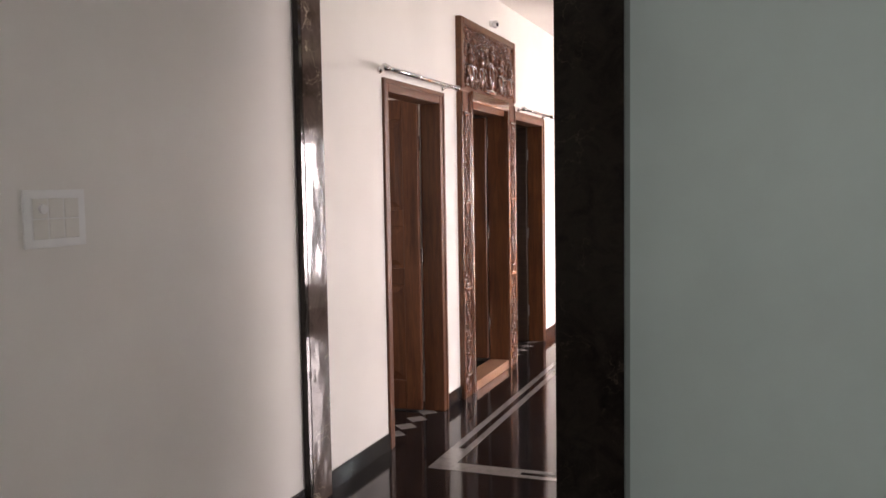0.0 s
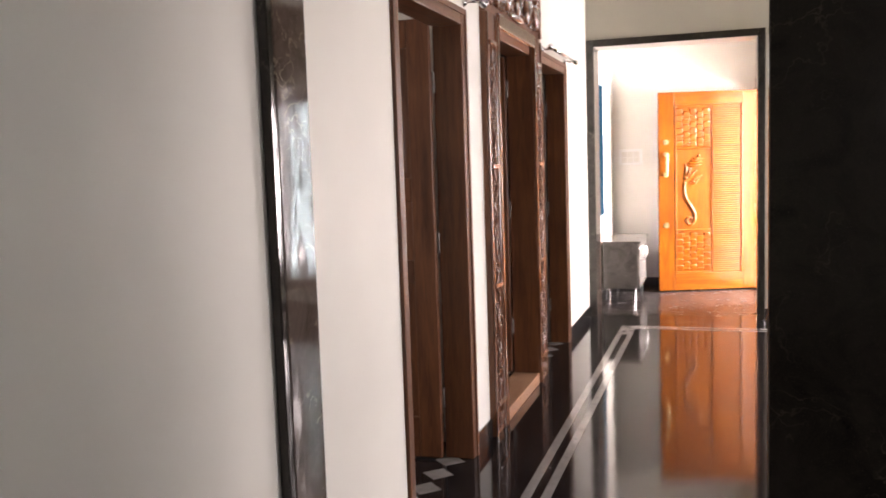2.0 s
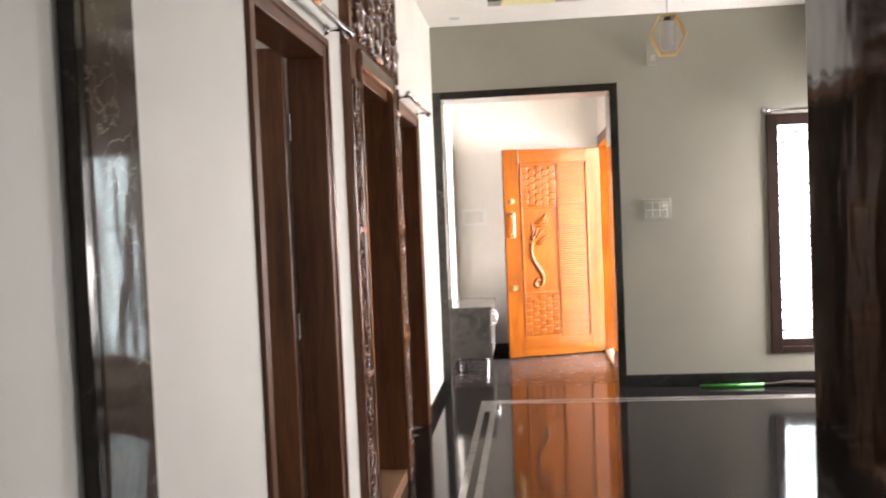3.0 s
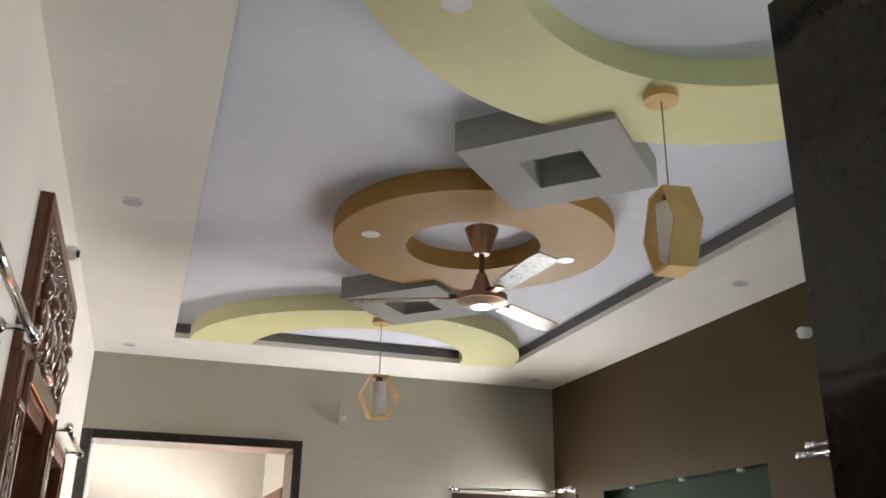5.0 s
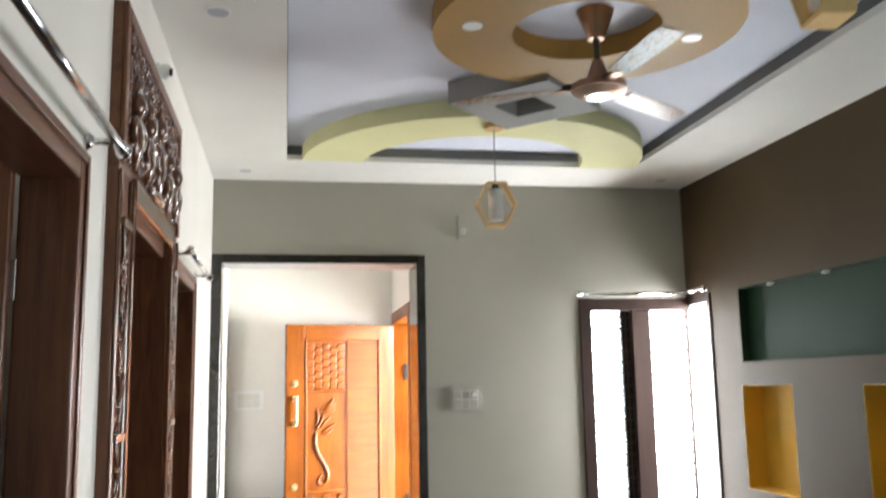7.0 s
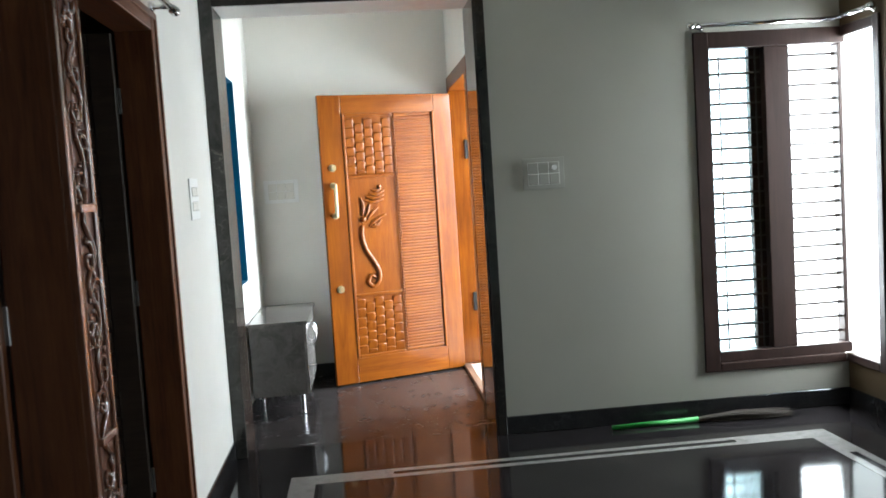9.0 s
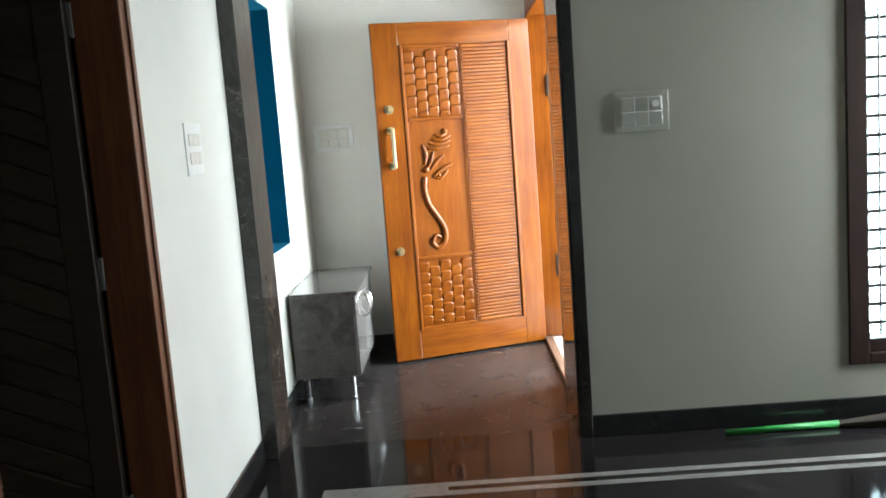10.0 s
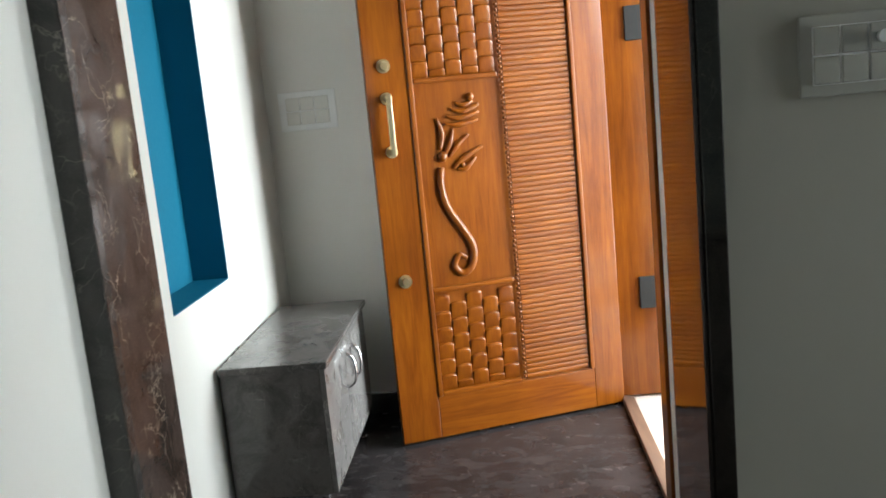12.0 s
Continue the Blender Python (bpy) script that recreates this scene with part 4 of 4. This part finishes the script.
plate = switch_plate(pose(XL, 2.20, 1.437, 0, 0, 90), 0.245, 0.175, 3, 2, "white six-module switch plate on the wall")
bm = bmesh.new()
cyl(bm, (-0.058, -0.0155, 0.03), 0.014, 0.012, "y", 18)
part("dial", bm, BRIGHT, plate, "round fan regulator knob")
sr = switch_plate(pose(-0.205, YF, 1.425), 0.23, 0.17, 3, 2, "ivory six-module switch plate by the opening", CREAM)
bm = bmesh.new()
cyl(bm, (0.058, -0.0155, 0.03), 0.014, 0.012, "y", 18)
part("dial", bm, BRIGHT, sr, "round fan regulator knob")
switch_plate(pose(-1.785, YB, 1.42), 0.255, 0.17, 3, 2, "white six-module switch plate in the lobby")
switch_plate(pose(XL, 8.862, 1.405, 0, 0, 90), 0.20, 0.19, 3, 2, "white six-rocker switch plate beside the door", None, 0.022)

chime = thing("door_chime", "small cream door chime box high on the wall", "door chime", pose(-0.2, YF, 2.655))
part("body", soft_box(-0.042, 0.042, -0.035, 0, -0.085, 0.085, 0.006, 2), CREAM, chime)
for k in range(4):
    part("slot", soft_box(-0.02, 0.02, -0.0365, -0.0345, -0.05 + k * 0.012, -0.045 + k * 0.012, 0.0005, 1), IVORY, chime)


def cctv(m, label):
    ob = thing("security_camera", label, "camera", m, "security cameras")
    bm = bmesh.new()
    cyl(bm, (0, -0.012, 0), 0.04, 0.024, "y", 24)
    part("base", bm, BRIGHT, ob)
    bm = bmesh.new()
    ball(bm, (0, -0.055, -0.005), (0.042, 0.042, 0.042), 3)
    part("housing", bm, BRIGHT, ob, "", True)
    bm = bmesh.new()
    cyl(bm, (-0.025, -0.088, -0.015), 0.02, 0.016, "y", 18)
    part("lens", bm, BLACK, ob, "dark lens")
    return ob


cctv(pose(XR, 6.48, 2.718, 0, 0, -90) @ Matrix.Scale(0.72, 4), "small round white security camera on the brown wall")
cctv(pose(XL, 6.68, 2.76, 0, 0, 90) @ Matrix.Scale(0.72, 4), "small round white security camera above the carved panel")

# ---- small spots along the green niche ----
for y in (8.30, 7.72, 7.16):
    spot = thing("niche_spotlight", "tiny unlit white spotlight under the niche edge", "spotlight", pose(XR + 0.025, y, G[3] - 0.004), "niche spotlights")
    bm = bmesh.new()
    cyl(bm, (0, 0, -0.006), 0.022, 0.012, seg=18)
    part("rim", bm, BRIGHT, spot)
    bm = bmesh.new()
    cyl(bm, (0, 0, -0.0135), 0.014, 0.004, seg=16)
    part("lens", bm, IVORY, spot, "frosted lens")

# ---- main door ----
frame_m = thing("main_door_frame", "orange varnished teak frame of the main doorway", "door frame", kind="structure")
fx0, fx1 = VX - 0.012, VX + 0.285
part("jamb", soft_box(fx0, fx1, DW[1], DW[1] + 0.0695, 0.03, DW[2] + 0.10, 0.006, 2), TEAK, frame_m)
part("jamb", soft_box(fx0, fx1, DW[0] - 0.0995, DW[0], 0.03, DW[2] + 0.10, 0.006, 2), TEAK, frame_m)
part("head", soft_box(fx0, fx1, DW[0] + 0.0005, DW[1] - 0.0005, DW[2], DW[2] + 0.0995, 0.006, 2), TEAK_H, frame_m)
part("threshold", soft_box(fx0, fx0 + 0.05, DW[0] - 0.0995, DW[1] + 0.0695, 0, 0.029, 0.005, 2), SILL_WOOD, frame_m, "worn brown wooden threshold strip")
part("threshold_stone", soft_box(fx0 + 0.0505, fx1, DW[0] - 0.0995, DW[1] + 0.0695, 0, 0.02, 0.003, 1), CONCRETE, frame_m, "pinkish stone sill")
for z in (0.50, 1.65):
    part("hinge", soft_box(VX + 0.09, VX + 0.24, DW[1] - 0.016, DW[1] + 0.001, z - 0.07, z + 0.07, 0.002, 1), MATT_BLACK, frame_m, "black iron hinge plate")

leaf = thing("main_door", "orange varnished teak door with carved panels, standing open", "door", pose(VX - 0.005, 11.25, 0, 0, 0, -161.1))
LW, LH, LT2 = 1.015, 2.07, 0.04
U0, UM, U1 = 0.135, 0.455, 0.85
ZA, ZB, ZC2, ZD = 0.19, 0.64, 1.49, 1.94
part("stile", soft_box(0, U0, -LT2, 0, 0.012, LH, 0.004, 2), TEAK, leaf)
part("stile", soft_box(U1, LW, -LT2, 0, 0.012, LH, 0.004, 2), TEAK, leaf)
part("rail", soft_box(U0, U1, -LT2, -0.0006, 0.012, ZA, 0.004, 2), TEAK_H, leaf)
part("rail", soft_box(U0, U1, -LT2, -0.0006, ZD, LH, 0.004, 2), TEAK_H, leaf)
part("backing", boxes((U0, U1, -LT2 + 0.004, -0.016, ZA, ZD)), TEAK, leaf)
for b in ((U1 - 0.022, U1, ZA, ZD), (U0, U0 + 0.02, ZA, ZD)):
    part("panel_bead", soft_box(b[0], b[1], -0.016, 0.008, b[2], b[3], 0.007, 3), TEAK, leaf)
for z in (ZA, ZB - 0.008, ZC2 - 0.008, ZD - 0.02):
    part("panel_bead", soft_box(UM + 0.02, U1 - 0.0225, -0.016, 0.004, z, z + 0.02, 0.006, 2), TEAK_H, leaf)
# fine beaded strip between the halves
bm = bmesh.new()
for k in range(84):
    ball(bm, (UM + 0.004, -0.001, ZA + 0.02 + k * (ZD - ZA - 0.03) / 84), (0.008, 0.010, 0.0095), 1)
part("bead_strip", bm, TEAK, leaf, "", True)
# ribs of the hinge half
ribs = 80
pitch = (ZD - ZA - 0.012) / ribs
bm0 = bmesh.new()
sweep(bm0, [(U0 + 0.022, 0, 0), (U0 + 0.0225, 0, 0), (U0 + 0.024, 0, 0), (UM - 0.010, 0, 0), (UM - 0.0085, 0, 0), (UM - 0.008, 0, 0)], pitch * 0.5, 10, 1.0, Vector((0, 0, 1)))
bmesh.ops.scale(bm0, vec=(1, 0.32, 1), verts=bm0.verts)
bmesh.ops.recalc_face_normals(bm0, faces=bm0.faces)
for f in bm0.faces:
    f.smooth = len(f.verts) == 4
rib_mesh = bpy.data.meshes.new("rib")
bm0.to_mesh(rib_mesh)
bm0.free()
rib_mesh.materials.append(TEAK_H)
for k in range(ribs):
    rib = new("rib", rib_mesh)
    rib.parent = leaf
    rib.location = (0, -0.0095, ZA + 0.006 + (k + 0.5) * pitch)


# scales of the woven panels
def scale_mesh(w, h):
    """One strip of a weave: proud at its arched top, sinking towards its lower end."""
    bm = bmesh.new()
    across = (-1, -0.95, -0.82, -0.45, 0, 0.45, 0.82, 0.95, 1)
    upward = ((0, 0.0), (0.05, 0.16), (0.35, 0.42), (0.7, 0.78), (0.88, 1.0), (0.96, 0.85), (1, 0.0))
    rows = []
    for b, rise in upward:
        row = []
        for a in across:
            side = 0.0 if abs(a) == 1 else (0.72 if abs(a) > 0.9 else 1 - 0.1 * a * a)
            drop = 0.13 * h * abs(a) ** 3 * b
            row.append(bm.verts.new((a * w / 2, -0.0158 + 0.012 * rise * side, (b - 0.5) * h - drop)))
        rows.append(row)
    for low, high in zip(rows, rows[1:]):
        for k in range(len(across) - 1):
            f = bm.faces.new((low[k], low[k + 1], high[k + 1], high[k]))
            f.smooth = True
    bmesh.ops.recalc_face_normals(bm, faces=bm.faces)
    me = bpy.data.meshes.new("weave_piece")
    bm.to_mesh(me)
    bm.free()
    me.materials.append(TEAK)
    return me


cols = 5
ww = (U1 - 0.022 - UM - 0.022) / cols
for za, zb in ((ZA + 0.02, ZB - 0.008), (ZC2 + 0.012, ZD - 0.02)):
    hh = (zb - za) / 6.2
    whole, half = scale_mesh(ww, hh), scale_mesh(ww, hh * 0.5)
    for c in range(cols):
        lots = [(whole, za + (r + 0.5) * hh) for r in range(6)] if c % 2 == 0 else [(half, za + 0.25 * hh)] + [(whole, za + (r + 1) * hh) for r in range(5)]
        for sm, z in lots:
            piece = new("weave_piece", sm)
            piece.parent = leaf
            piece.location = (UM + 0.022 + (c + 0.5) * ww, 0, z)


# raised ornament of the middle panel: a long curl under a fan of strokes
def door_pt(px, py, y=-0.008):
    return (1 - ((px - 0.109 * py) - 640) / 430, y, 1.41 - (py - 178) / 425)


def stroke(bm, pts, r0, r1, r2):
    line = smooth_line([door_pt(*p) for p in pts], 6)
    n = len(line)
    rad = [r0 + (r1 - r0) * min(1, 2 * i / n) if i < n / 2 else r1 + (r2 - r1) * (2 * i / n - 1) for i in range(n)]
    sweep(bm, line, rad, 10, 0.8, Vector((0, 1, 0)))


bm = bmesh.new()
stroke(bm, [(783, 292), (783, 325), (797, 365), (822, 400), (843, 435), (843, 468), (825, 480), (810, 466), (818, 448), (832, 455)], 0.014, 0.017, 0.010)
for pts in ([(773, 208), (783, 235), (781, 262)], [(803, 228), (798, 252), (788, 272)], [(832, 240), (812, 256), (797, 276)], [(858, 263), (838, 272), (818, 284), (806, 296)],
            [(786, 218), (815, 222), (848, 216)], [(790, 206), (815, 211), (850, 203)], [(798, 195), (822, 200), (850, 190)], [(806, 184), (822, 190), (838, 184)], [(812, 298), (828, 297), (846, 280)]):
    stroke(bm, pts, 0.005, 0.013, 0.005)
for px, py, r in ((833, 177, 0.017), (785, 274, 0.022), (822, 291, 0.012)):
    x, y, z = door_pt(px, py)
    ball(bm, (x, y, z), (r, r * 0.9, r), 2)
part("carved_curl", bm, TEAK, leaf, "raised carved curl ornament", True)
# handle and locks
hd = part("handle", soft_box(0.928, 0.952, 0.035, 0.05, 1.21, 1.45, 0.006, 3), BRASS, leaf, "brass pull handle")
for z in (1.225, 1.435):
    bm = bmesh.new()
    cyl(bm, (0.94, 0.018, z), 0.014, 0.042, "y", 18)
    cyl(bm, (0.94, 0.003, z), 0.024, 0.006, "y", 24)
    part("handle_post", bm, BRASS, hd)
for nm, z in (("lock_cylinder", 1.56), ("knob", 0.70)):
    bm = bmesh.new()
    cyl(bm, (0.94, 0.004, z), 0.027, 0.008, "y", 28)
    cyl(bm, (0.94, 0.013, z), 0.019, 0.016, "y", 24, 0.015)
    part(nm, bm, BRASS, leaf, "round brass lock")
# ---- shoe cabinet ----
cab = thing("shoe_cabinet", "low grey granite-clad shoe cabinet on steel legs", "cabinet")
cx0, cx1, cy0, cy1, cz0, cz1 = XL + 0.013, -1.60, 10.23, 11.12, 0.13, 0.60
part("body", soft_box(cx0, cx1 - 0.02, cy0 + 0.012, cy1, cz0, cz1 - 0.025, 0.004, 2), CABINET, cab)
part("top", soft_box(cx0, cx1 + 0.012, cy0, cy1 + 0.01, cz1 - 0.0245, cz1, 0.005, 2), CABINET, cab, "polished granite top")
for k in range(2):
    a, b = cy0 + 0.014 + k * 0.43, cy0 + 0.014 + k * 0.43 + 0.426
    d = part("door", soft_box(cx1 - 0.0195, cx1, a, b, cz0 + 0.004, cz1 - 0.029, 0.003, 2), CAB_FRONT, cab, "paler veined granite door")
    hy = b - 0.06 if k == 0 else a + 0.06
    bm = bmesh.new()
    sweep(bm, smooth_line([(cx1, hy, 0.385), (cx1 + 0.026, hy, 0.405), (cx1 + 0.034, hy, 0.45), (cx1 + 0.026, hy, 0.495), (cx1, hy, 0.515)], 5), 0.008, 10, 1.0, Vector((0, 1, 0)))
    part("handle", bm, CHROME, d, "chrome bow handle", True)
for x, y in ((cx0 + 0.05, cy0 + 0.06), (cx1 - 0.055, cy0 + 0.06), (cx0 + 0.05, cy1 - 0.06), (cx1 - 0.055, cy1 - 0.06)):
    bm = bmesh.new()
    cyl(bm, (x, y, 0.068), 0.016, 0.124, seg=18)
    cyl(bm, (x, y, 0.005), 0.022, 0.01, seg=20)
    part("leg", bm, CHROME, cab)

# ---- broom on the floor ----
broom = thing("broom", "broom with bright green plastic handle lying on floor", "broom")
by = YF - 0.09
bm = bmesh.new()
sweep(bm, [(0.08, by - 0.01, 0.015), (0.30, by - 0.005, 0.015), (0.57, by, 0.016)], [0.013, 0.014, 0.016], 16, 1.0, Vector((0, 0, 1)))
part("handle", bm, LIME_PLASTIC, broom, "bright green tube", True)
bm = bmesh.new()
rb = random.Random(3)
for k in range(110):
    a = rb.uniform(-1, 1)
    h = rb.uniform(0, 1)
    sweep(bm, [(0.56, by + a * 0.012, 0.008 + h * 0.014), (0.80, by + a * 0.035 - 0.01, 0.008 + h * 0.035), (1.0 + rb.uniform(-0.05, 0.12), by + a * 0.05 - 0.02, 0.006 + h * 0.03)], [0.003, 0.003, 0.001], 4, 1.0, Vector((0, 0, 1)))
part("bristles", bm, BRISTLE, broom, "dark dry grass bristles")
